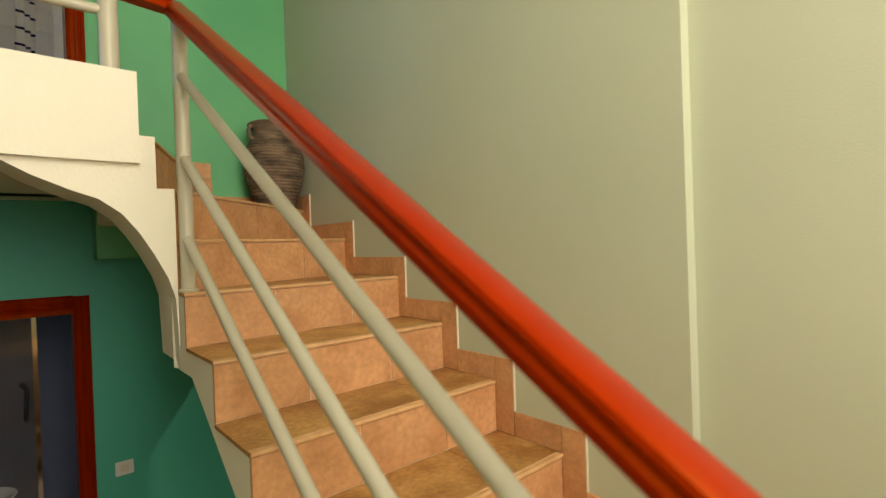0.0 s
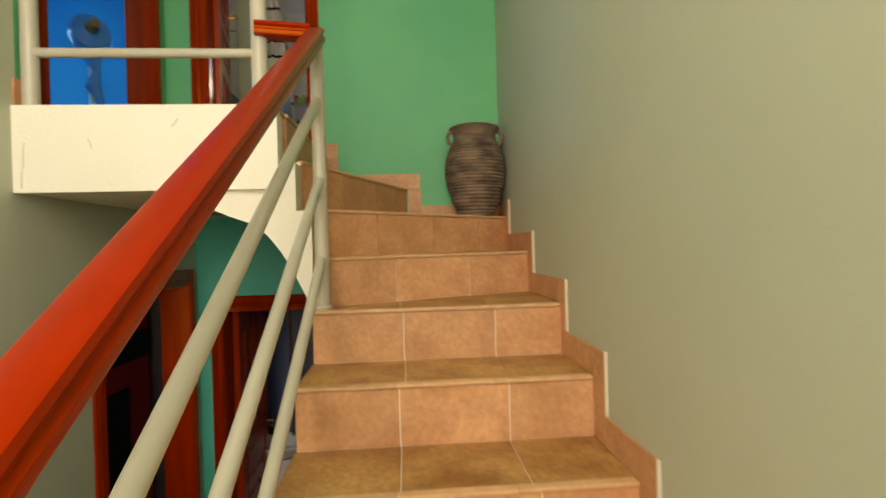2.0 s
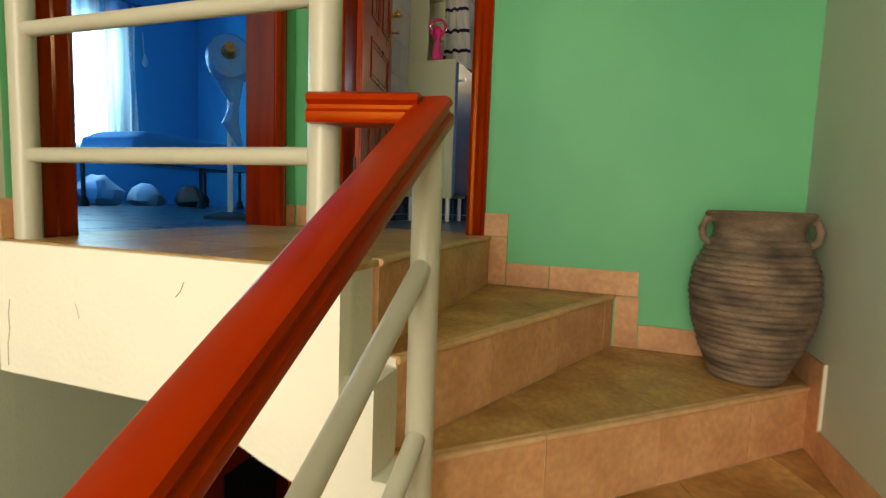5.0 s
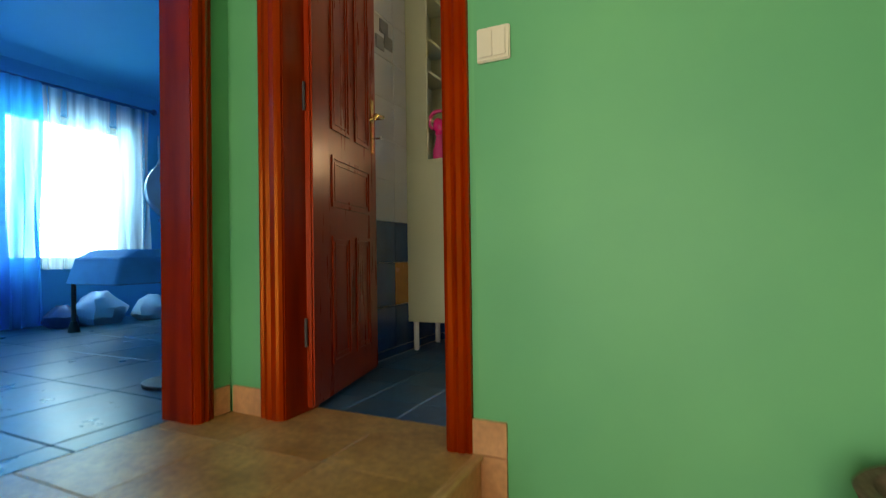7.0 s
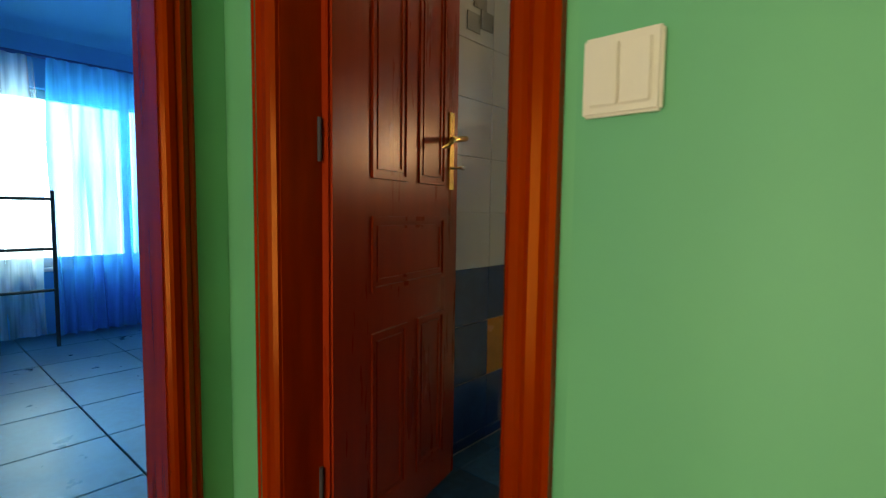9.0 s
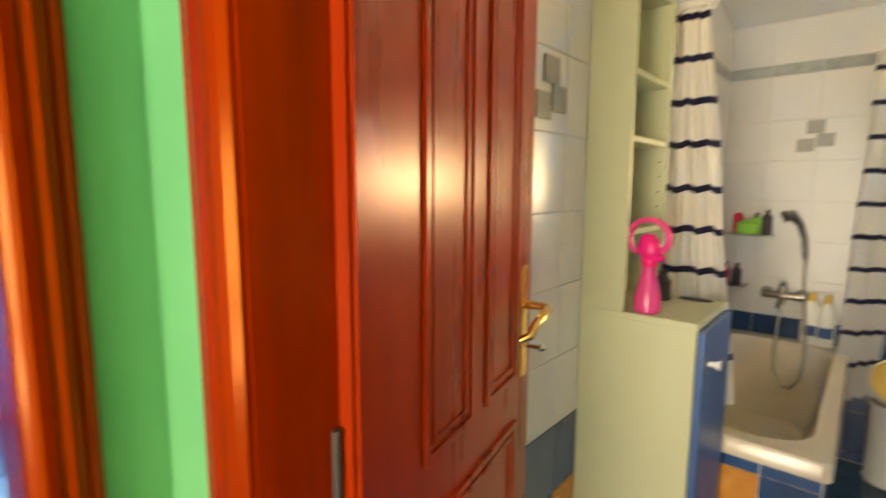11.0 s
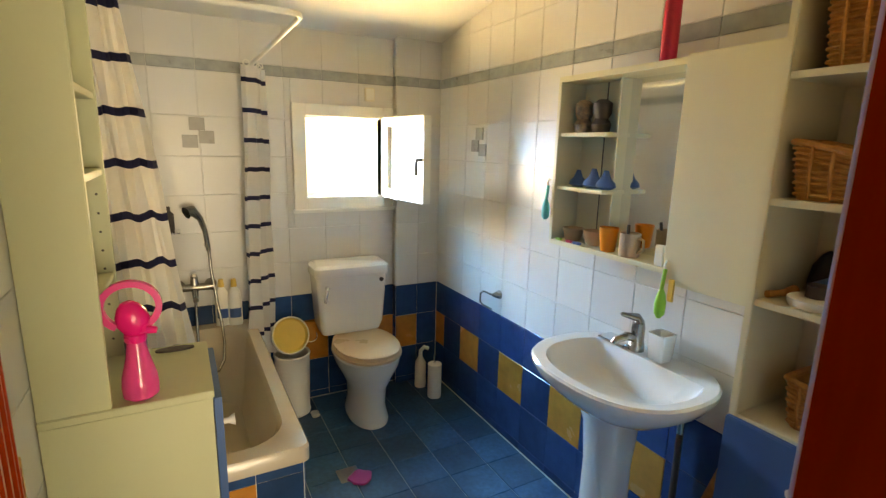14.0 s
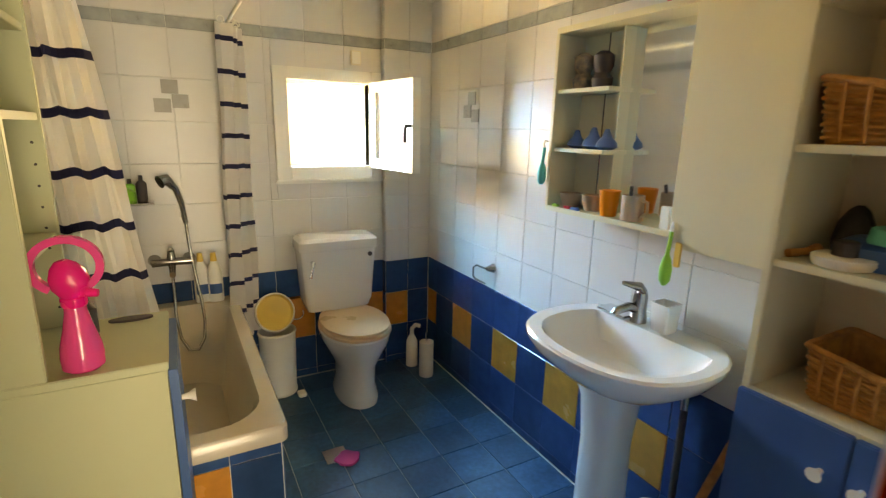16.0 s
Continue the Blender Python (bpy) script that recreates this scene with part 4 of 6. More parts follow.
pipe = thing("drain_pipe", (-0.12, 0.9, 0.0), "dark flexible pipe hanging behind the basin pedestal", "pipe")
part("hose", tube([(-0.115, 0.885, 0.66), (-0.115, 0.885, 0.5), (-0.12, 0.88, 0.3), (-0.13, 0.87, 0.15), (-0.13, 0.87, 0.005)], 0.011, 10), M_DARK, pipe, smooth=True)
part("valve", tube([(-0.115, 0.885, 0.68), (-0.115, 0.885, 0.60)], 0.015, 12), M_CHROME, pipe, "chrome valve", smooth=True)

# ---- mirror cabinet ----
mc = thing("mirror_cabinet", (-0.16, 1.06, 1.14), "cream laminate mirror cabinet with open shelves and one door", "cabinet")
XF, XW = -0.225, BX1 - 0.008
part("bottom_board", box(XF, XW, 0.93, 1.475, 1.142, 1.160), M_CABW, mc, bevel=0.002)
part("top_board", box(XF, XW, 0.93, 1.475, 1.755, 1.775), M_CABW, mc, bevel=0.002)
part("side_board", box(XF, XW, 1.462, 1.478, 1.160, 1.755), M_CABW, mc, bevel=0.002)
part("back_board", box(XW - 0.008, XW, 1.235, 1.462, 1.160, 1.755), M_CABW, mc)
part("divider", box(XW - 0.06, XW - 0.008, 1.235, 1.243, 1.160, 1.755), M_CABW, mc)
for z in (1.365, 1.565):
    part("shelf", box(XF + 0.01, XW - 0.008, 1.225, 1.462, z - 0.008, z + 0.006), M_CABW, mc, bevel=0.002)
part("mirror", box(XW - 0.012, XW - 0.006, 0.932, 1.235, 1.160, 1.755), M_MIRROR, mc, "mirror glass")
part("seam", box(XW - 0.0095, XW - 0.0075, 1.345, 1.349, 1.160, 1.755), M_DARK, mc, "dark seam in the back board")
part("box_side", box(XF, XW, 0.66, 0.93, 1.118, 1.78), M_CABW, mc, bevel=0.003)
part("door", box(XF - 0.018, XF - 0.001, 0.662, 0.928, 1.12, 1.778), M_CABW, mc, bevel=0.003)

sh = thing("shelf_unit", (-0.21, 0.4, 0.0), "tall cream shelf unit with blue lower doors", "shelf")
SX0, SX1, SY0, SY1 = -0.345, BX1 - 0.008, 0.165, 0.615
part("side_board", box(SX0, SX1, SY1 - 0.018, SY1, 0.0, 2.2), M_CABW, sh, bevel=0.002)
part("side_board", box(SX0, SX1, SY0, SY0 + 0.018, 0.0, 2.2), M_CABW, sh, bevel=0.002)
part("back_board", box(SX1 - 0.006, SX1, SY0 + 0.018, SY1 - 0.018, 0.02, 2.2), M_CABW, sh)
for z in (0.88, 1.175, 1.412, 1.685, 1.95, 2.185):
    part("shelf", box(SX0 + 0.003, SX1 - 0.006, SY0 + 0.018, SY1 - 0.018, z - 0.016, z), M_CABW, sh, bevel=0.0015)
for y0, y1, ky in ((SY0 + 0.003, 0.389, 0.36), (0.391, SY1 - 0.003, 0.43)):
    d = part("door", box(SX0 - 0.018, SX0 - 0.001, y0, y1, 0.06, 0.875), M_BLUEP, sh, "blue lower door", bevel=0.003)
    part("knob", tube([(SX0 - 0.018, ky, 0.78), (SX0 - 0.03, ky, 0.78), (SX0 - 0.045, ky, 0.78)], [0.006, 0.007, 0.015], 12), M_PLASTIC, d, "white knob", smooth=True)


def basket(x0, x1, y0, y1, z0, h, label, dip=0.0):
    """A woven basket; dip lowers the rim in the middle of its long sides."""
    b = thing("wicker_basket", ((x0 + x1) / 2, (y0 + y1) / 2, z0), label, "basket", "baskets on the shelves")

    def lip(p, t):
        f = (p[1] - y0) / (y1 - y0)
        low = dip * max(0.0, math.sin(math.pi * min(1, max(0, f)))) ** 2
        return (p[0], p[1], p[2] - low * t)

    def loop(e, t, k=5):
        pts = rrect(x0 + e, x1 - e, y0 + e, y1 - e, z0 + h * t, 0.012, 3)
        out = []
        for i, (a, c) in enumerate(zip(pts, pts[1:] + pts[:1])):
            n = k if i % 4 == 3 else 1
            out += [tuple(a[q] + (c[q] - a[q]) * m / n for q in range(3)) for m in range(n)]
        return [lip(p, t) for p in out]
    part("body", rings([loop(e, t) for e, t in ((0.012, 0.0), (0.006, 0.3), (0.002, 0.7), (0.0, 1.0), (0.008, 1.0), (0.014, 0.1))]), M_WICKER, b)
    rows = max(5, round(h / 0.013))
    for k in range(1, rows):
        t = k / rows
        part("weave", tube(loop(0.012 * (1 - t) - 0.001 - 0.002 * (k % 2), t), 0.0045, 6, closed=True), M_WICKER, b, smooth=True)
    for k in range(1, 9):
        y = y0 + (y1 - y0) * k / 9
        top = lip((x0, y, z0 + h), 1.0)[2]
        part("stake", tube([(x0 + 0.007, y, z0 + 0.004), (x0 - 0.006, y, z0 + h * 0.5), (x0 - 0.005, y, top)], 0.0042, 6), M_WICKER, b, smooth=True)
    part("rim", tube(loop(-0.003, 1.0), 0.0075, 8, closed=True), M_WICKER, b, smooth=True)
    return b


basket(-0.325, -0.225, 0.21, 0.575, 1.4125, 0.125, "honey wicker basket with a dipped rim on the shelf", 0.035)
basket(-0.208, -0.105, 0.20, 0.50, 1.4125, 0.155, "second honey wicker basket behind the first", 0.03)
basket(-0.325, -0.11, 0.21, 0.555, 1.6855, 0.17, "tall honey wicker basket on the upper shelf")
basket(-0.30, -0.11, 0.23, 0.52, 0.8805, 0.12, "honey wicker basket on the lower shelf", 0.02)
bx = thing("storage_box", (-0.17, 0.40, 1.1755), "small taupe storage box on the shelf", "box")
part("body", box(-0.20, -0.11, 0.36, 0.45, 1.1757, 1.315), M_TAUPE, bx, bevel=0.004)
part("lid", box(-0.203, -0.107, 0.357, 0.453, 1.315, 1.335), M_IVORY, bx, bevel=0.004)
cl = thing("dark_cloth", (-0.17, 0.535, 1.1755), "crumpled black cloth at the back of the shelf", "cloth")
rnd = random.Random(5)
part("body", rings([[(-0.15 + 0.038 * q * (1 + 0.25 * rnd.random()) * math.cos(a), 0.54 + 0.036 * q * (1 + 0.25 * rnd.random()) * math.sin(a), 1.1758 + z) for a in [2 * math.pi * m / 18 for m in range(18)]] for z, q in ((0.0, 0.95), (0.03, 1.0), (0.07, 0.8), (0.10, 0.45), (0.11, 0.15))]), M_BLACK, cl, smooth=True)
mk = thing("cosmetic_dish", (-0.29, 0.52, 1.1755), "round white cosmetic dish with dark jar", "dish")
part("dish", lathe([(0.05, 1.1757), (0.055, 1.185), (0.055, 1.195), (0.05, 1.198)], -0.28, 0.50, 24), M_PLASTIC, mk, smooth=True)
part("jar", lathe([(0.022, 1.198), (0.022, 1.225), (0.018, 1.228)], -0.28, 0.50, 18), M_DARK, mk, "small dark jar", smooth=True)
wb = thing("hair_brush", (-0.3, 0.58, 1.1755), "small brown wooden hair brush", "brush")
part("handle", tube([(-0.31, 0.588, 1.186), (-0.27, 0.575, 1.188), (-0.23, 0.57, 1.19)], [0.009, 0.008, 0.014], 10), M_WICKER, wb, smooth=True)
gb = thing("glass_bowl", (-0.2, 0.47, 1.1755), "round clear glass bowl on dark cloths", "bowl")
part("cloth", rings([oval(-0.2, 0.45, 1.1758, 0.08, 0.1, 20, 3), oval(-0.2, 0.45, 1.215, 0.075, 0.095, 20, 3), oval(-0.2, 0.45, 1.23, 0.05, 0.07, 20, 3)]), M_BLUEP, gb, "dark folded cloth", smooth=True)
part("cloth", rings([oval(-0.21, 0.42, 1.226, 0.06, 0.07, 20, 3), oval(-0.21, 0.42, 1.255, 0.055, 0.065, 20, 3)]), M_TEAL, gb, "green folded cloth", smooth=True)
M_GLASSY = mat("clear_glass", (0.95, 0.95, 0.95), 0.05, scale=5, amount=0.02, bump=0.0, transmit=0.95)
part("bowl", lathe([(0.015, 1.256), (0.035, 1.262), (0.043, 1.285), (0.04, 1.31), (0.03, 1.322)], -0.21, 0.43, 20), M_GLASSY, gb, "clear glass", smooth=True)

# things in the mirror cabinet
def mug(name, x, y, z, r0, r1, h, material, label, category, handle=True):
    m = thing(name, (x, y, z), label, category)
    part("body", lathe([(r0 * 0.9, z + 0.0005), (r0, z + 0.004), (r1, z + h), (r1 - 0.003, z + h), (r0 - 0.004, z + 0.008)], x, y, 22), material, m, smooth=True)
    if handle:
        part("handle", tube([(x, y - r1 * 0.95, z + h * 0.85), (x, y - r1 - 0.02, z + h * 0.8), (x, y - r1 - 0.022, z + h * 0.4), (x, y - r0 * 0.9, z + h * 0.2)], 0.005, 8), material, m, smooth=True)
    return m


ZB = 1.1605
mug("orange_cup", -0.195, 1.195, ZB, 0.026, 0.034, 0.085, M_ORANGE, "orange plastic cup on the cabinet board", "cup", False)
m1 = mug("mug", -0.195, 1.10, ZB, 0.034, 0.034, 0.08, M_TAUPE, "taupe mug with dark toothbrush on the cabinet board", "mug")
part("toothbrush", tube([(-0.195, 1.11, ZB + 0.01), (-0.185, 1.12, ZB + 0.105)], 0.0055, 8), M_DARK, m1, "dark toothbrush", smooth=True)
mug("bowl", -0.165, 1.405, ZB, 0.03, 0.042, 0.05, M_TAUPE, "round brown bowl on the cabinet board", "bowl", False)
mug("bowl", -0.16, 1.30, ZB, 0.03, 0.042, 0.055, M_TAUPE, "round brown bowl on the cabinet board", "bowl", False)
pk = thing("small_packet", (-0.205, 0.975, ZB), "small white packet on the cabinet board", "packet")
part("packet", box(-0.22, -0.2, 0.95, 0.98, ZB, ZB + 0.065), M_PLASTIC, pk, bevel=0.002)
for y, mtl, l, w in ((1.43, M_GREENP, "lime green comb on the cabinet board", 0.03), (1.37, M_RED, "red plastic clip on the cabinet board", 0.03), (1.33, M_BLUEP, "dark blue plastic clip on the cabinet board", 0.04)):
    c = thing("hair_clip", (-0.2, y, ZB), l, "hair clip")
    part("body", box(-0.222, -0.205, y - w / 2, y + w / 2, ZB, ZB + 0.009), mtl, c, bevel=0.003)


def figure(x, y, z, material, label):
    """A small ornament of rounded lumps."""
    loops = [oval(x, y, z + zz, rx, ry, 18, 2.2) for zz, rx, ry in ((0.0005, 0.03, 0.03), (0.03, 0.034, 0.036), (0.05, 0.022, 0.024), (0.07, 0.032, 0.034), (0.105, 0.034, 0.032), (0.118, 0.015, 0.015))]
    return solid("ornament", rings(loops), material, label, "ornament", "ornaments in the mirror cabinet", smooth=True)


M_FIG = mat("mottled_clay", (0.36, 0.27, 0.17), 0.6, dark=(0.05, 0.05, 0.05), scale=40, amount=0.95, bump=0.3, bscale=60)
figure(-0.165, 1.395, 1.571, M_FIG, "mottled brown clay ornament on the top shelf")
figure(-0.15, 1.32, 1.571, M_DARK, "dark clay ornament on the top shelf")


def boat(y, s):
    loops = [oval(-0.165, y, 1.3715 + zz * s, rx * s, ry * s, 18, 2.0) for zz, rx, ry in ((0.0, 0.02, 0.03), (0.012, 0.035, 0.055), (0.03, 0.03, 0.05), (0.05, 0.012, 0.03), (0.085, 0.006, 0.012))]
    return solid("glass_ornament", rings(loops), M_BLUEP, "dark blue glass ornament on the middle shelf", "ornament", "ornaments in the mirror cabinet", smooth=True)


boat(1.40, 0.75)
boat(1.32, 0.85)
boat(1.26, 0.8)


def hanging(name, x, y, z0, z1, material, label):
    h = thing(name, (x, y, z1), label, "hanging tag")
    part("hook", tube([(x + 0.012, y, z1 + 0.02), (x, y, z1 + 0.025), (x - 0.006, y, z1 + 0.01), (x, y, z1)], 0.0035, 8), M_PLASTIC, h, "white hook", smooth=True)
    part("strap", tube([(x, y, z1), (x - 0.003, y + 0.005, (z0 + z1) / 2)], 0.006, 8), material, h, smooth=True)
    part("tag", rings([oval(x - 0.003, y + 0.003, z0 + t * (z1 - z0) * 0.6, 0.004 + 0.012 * s, 0.018 * s, 14, 2.0) for t, s in ((0.0, 0.3), (0.15, 0.9), (0.5, 1.0), (0.8, 0.7), (1.0, 0.2))]), material, h, smooth=True)


hanging("hanging_puff", -0.234, 1.49, 1.235, 1.37, M_TEALP, "turquoise tag hanging beside the cabinet")
hanging("hanging_tag", -0.245, 0.915, 1.01, 1.165, M_GREENP, "green leaf tag hanging from the cabinet")
ya = thing("yellow_tag", (-0.247, 0.89, 1.1), "yellow tag hanging from the cabinet", "hanging tag")
part("tag", box(-0.252, -0.246, 0.875, 0.897, 1.07, 1.14), M_YELLOW, ya, bevel=0.003)
rb = thing("red_bottle", (-0.17, 1.05, 1.776), "tall red bottle standing on the mirror cabinet", "bottle")
part("body", lathe([(0.024, 1.7765), (0.025, 1.79), (0.025, 1.95), (0.012, 1.97), (0.012, 2.0)], -0.17, 1.05, 18), M_RED, rb, smooth=True)

# ---- cabinet by the door ----
cb = thing("side_cabinet", (-1.65, 1.23, 0.0), "cream side cabinet with open upper shelves and blue front", "cabinet")
CX0, CX1, CXU, CY0, CY1 = BX0 + 0.006, -1.488, -1.672, 1.075, 1.385
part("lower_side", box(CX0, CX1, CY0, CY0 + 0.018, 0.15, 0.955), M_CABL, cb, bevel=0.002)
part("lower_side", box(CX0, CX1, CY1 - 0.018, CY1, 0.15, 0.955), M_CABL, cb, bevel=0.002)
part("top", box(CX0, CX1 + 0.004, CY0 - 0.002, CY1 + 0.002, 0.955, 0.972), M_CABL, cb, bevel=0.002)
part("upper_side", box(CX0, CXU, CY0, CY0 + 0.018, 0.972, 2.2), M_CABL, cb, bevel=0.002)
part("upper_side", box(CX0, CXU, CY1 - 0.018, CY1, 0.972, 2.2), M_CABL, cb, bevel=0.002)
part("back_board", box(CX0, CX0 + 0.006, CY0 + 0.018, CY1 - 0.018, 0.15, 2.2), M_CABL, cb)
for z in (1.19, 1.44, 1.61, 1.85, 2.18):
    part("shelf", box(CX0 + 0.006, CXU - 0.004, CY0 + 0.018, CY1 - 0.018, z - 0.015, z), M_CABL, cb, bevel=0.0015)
fd = part("door", box(CX1 + 0.002, CX1 + 0.019, CY0 + 0.002, CY1 - 0.002, 0.17, 0.952), M_BLUEP, cb, "blue front door", bevel=0.002)
part("knob", tube([(CX1 + 0.019, CY0 + 0.06, 0.86), (CX1 + 0.032, CY0 + 0.06, 0.86), (CX1 + 0.046, CY0 + 0.06, 0.86)], [0.006, 0.007, 0.014], 12), M_PLASTIC, fd, "white knob", smooth=True)
for x, y in ((CX0 + 0.03, CY0 + 0.03), (CX1 - 0.03, CY0 + 0.03), (CX0 + 0.03, CY1 - 0.03), (CX1 - 0.03, CY1 - 0.03)):
    part("leg", lathe([(0.012, 0.0005), (0.014, 0.01), (0.014, 0.15)], x, y, 12), M_PLASTIC, cb, smooth=True)
for k in range(9):
    part("peg_hole", tube([(CXU - 0.02, CY1 - 0.0185, 1.02 + 0.045 * k), (CXU - 0.02, CY1 - 0.0175, 1.02 + 0.045 * k)], 0.003, 8), M_DARK, cb)

sp = thing("spray_fan", (-1.62, 1.115, 0.972), "bright pink plastic water spray fan bottle", "spray bottle")
fx, fy = -1.622, 1.115
part("bottle", lathe([(0.028, 0.9725), (0.034, 0.978), (0.035, 1.0), (0.033, 1.02), (0.024, 1.055), (0.018, 1.085), (0.017, 1.10)], fx, fy, 28), M_PINKC, sp, "clear pink bottle", smooth=True)
part("water", lathe([(0.027, 0.976), (0.031, 0.981), (0.032, 0.998), (0.031, 1.004)], fx, fy, 22), M_PINK, sp, "pink water", smooth=True)
part("collar", lathe([(0.019, 1.096), (0.021, 1.10), (0.021, 1.112), (0.017, 1.116)], fx, fy, 22), M_PINK, sp, smooth=True)
bm = rings([oval(0, 0, z, rx, ry, 22, 2.2) for z, rx, ry in ((-0.036, 0.012, 0.012), (-0.028, 0.023, 0.02), (-0.008, 0.031, 0.026), (0.012, 0.029, 0.025), (0.028, 0.021, 0.02), (0.038, 0.010, 0.010))])
bm.transform(Matrix.Translation((fx - 0.002, fy, 1.145)) @ pose(0, 0, 0, 0, -14, 0))
part("motor_head", bm, M_PINK, sp, smooth=True)
part("ring_guard", rings([[(fx - 0.004 + (0.050 + dr) * math.cos(a), fy + dy, 1.172 + (0.047 + dr) * math.sin(a)) for dr, dy in ((0.008, -0.009), (0.008, 0.009), (-0.005, 0.009), (-0.005, -0.009))] for a in [radians(-62 + 300 * q / 26) for q in range(27)]]), M_PINKC, sp, "clear pink fan guard", smooth=True)
part("trigger", tube([(fx + 0.022, fy - 0.012, 1.122), (fx + 0.040, fy - 0.016, 1.120)], [0.009, 0.007], 10), M_PINK, sp, smooth=True)
bl = thing("dark_bottle", (-1.745, 1.2, 0.9725), "small dark bottle on the side cabinet", "bottle")
part("body", lathe([(0.024, 0.9725), (0.024, 1.03), (0.012, 1.045), (0.012, 1.06)], -1.64, 1.30, 16), M_DARK, bl, smooth=True)
dc = thing("black_comb", (-1.55, 1.36, 0.972), "small black hair comb on the cabinet", "comb")
part("comb", rings([oval(-1.56, 1.35, z, 0.045, 0.014, 18) for z in (0.9725, 0.978)]), M_DARK, dc, smooth=True)

# ---- shower ----
rod = thing("curtain_rod", (-1.2, 1.42, 1.83), "thin white corner shower rod", "curtain rod")
RZ = 1.885
part("rod", tube([(BX0, 1.55, RZ), (-1.20, 1.55, RZ), (-1.165, 1.565, RZ), (-1.155, 1.60, RZ), (-1.16, BY1 - 0.006, RZ)], 0.009, 10), M_PLASTIC, rod, smooth=True)


def curtain(path, z0, z1, bottom, stripes, label):
    """A gathered striped curtain; path gives plan points at the top, bottom at the hem."""
    th = thing("shower_curtain", (path[0][0], path[0][1], z0), label, "shower curtain", "shower curtains")
    k = len(path)
    edges = sorted([z0, z1] + [s for st in stripes for s in (st - 0.011, st + 0.011)])
    for a, b in zip(edges, edges[1:]):
        mid = (a + b) / 2
        navy = any(abs(mid - st) < 0.011 for st in stripes)
        n = max(1, int((b - a) / 0.06))
        bm = bmesh.new()
        rows = []
        for r in range(n + 1):
            z = a + (b - a) * r / n
            t = (z1 - z) / (z1 - z0)
            rows.append([bm.verts.new((px + (qx - px) * t + 0.004 * math.sin(9 * z + i), py + (qy - py) * t + 0.004 * math.cos(11 * z + 2 * i), z + 0.006 * math.sin(i * 0.9) * (1 - abs(2 * t - 1)))) for i, ((px, py), (qx, qy)) in enumerate(zip(path, bottom))])
        for ra, rb2 in zip(rows, rows[1:]):
            for i in range(k - 1):
                bm.faces.new((ra[i], ra[i + 1], rb2[i + 1], rb2[i]))
        bmesh.ops.solidify(bm, geom=bm.faces[:], thickness=0.0025)
        part("navy_stripe" if navy else "cloth", bm, M_STRIPE if navy else M_CLOTH, th, "navy stripe" if navy else "", smooth=True)
    for i in range(0, k, 4):
        px, py = path[i]
        part("ring", tube(arc((px, py, z1 + 0.008), 0.014, 0, 360, 12, "xz")[:-1], 0.003, 6, closed=True), M_PLASTIC, th, smooth=True)


def folds(x0, x1, y0, y1, k, amp, ph=0.0):
    dx, dy = x1 - x0, y1 - y0
    length = math.hypot(dx, dy)
    nx, ny = -dy / length, dx / length
    return [(x0 + dx * i / k + nx * amp * math.sin(ph + i * 1.3), y0 + dy * i / k + ny * amp * math.sin(ph + i * 1.3)) for i in range(k + 1)]


curtain(folds(-1.74, -1.62, 1.55, 1.55, 20, 0.012), 0.60, RZ - 0.02, folds(-1.73, -1.475, 1.55, 1.55, 20, 0.013, 0.4), [0.76, 0.895, 1.03, 1.165, 1.30, 1.445, 1.58, 1.715, 1.845], "white shower curtain with navy stripes gathered at the wall")
curtain(folds(-1.20, -1.11, 2.55, 2.715, 14, 0.03), 0.36, RZ - 0.02, folds(-1.24, -1.12, 2.54, 2.71, 14, 0.035, 0.6), [1.80 - 0.142 * k for k in range(10)], "white shower curtain with navy stripes gathered at the corner")

mx = thing("shower_mixer", (-1.49, BY1, 0.80), "chrome bath mixer with hand shower and hose", "shower")
part("mixer_body", tube([(-1.57, BY1 - 0.055, 0.775), (-1.53, BY1 - 0.06, 0.775), (-1.45, BY1 - 0.06, 0.775), (-1.40, BY1 - 0.055, 0.775)], [0.022, 0.019, 0.019, 0.022], 14), M_STEEL, mx, smooth=True)
for x in (-1.56, -1.41):
    part("inlet", tube([(x, BY1 - 0.006, 0.775), (x, BY1 - 0.055, 0.775)], [0.03, 0.017], 14), M_STEEL, mx, smooth=True)
part("lever", tube([(-1.487, BY1 - 0.06, 0.79), (-1.487, BY1 - 0.062, 0.835), (-1.487, BY1 - 0.11, 0.85)], [0.02, 0.016, 0.009], 12), M_STEEL, mx, smooth=True)
part("spout", tube([(-1.487, BY1 - 0.06, 0.765), (-1.487, BY1 - 0.10, 0.74), (-1.487, BY1 - 0.16, 0.735)], [0.017, 0.015, 0.014], 12), M_STEEL, mx, smooth=True)
part("bracket", tube([(-1.415, BY1 - 0.006, 0.985), (-1.415, BY1 - 0.045, 0.985)], 0.014, 12), M_STEEL, mx, smooth=True)
part("hand_shower", tube([(-1.41, BY1 - 0.05, 0.96), (-1.42, BY1 - 0.06, 1.06), (-1.44, BY1 - 0.08, 1.13), (-1.475, BY1 - 0.10, 1.175), (-1.50, BY1 - 0.115, 1.165)], [0.012, 0.013, 0.015, 0.026, 0.03], 14), M_STEEL, mx, smooth=True)
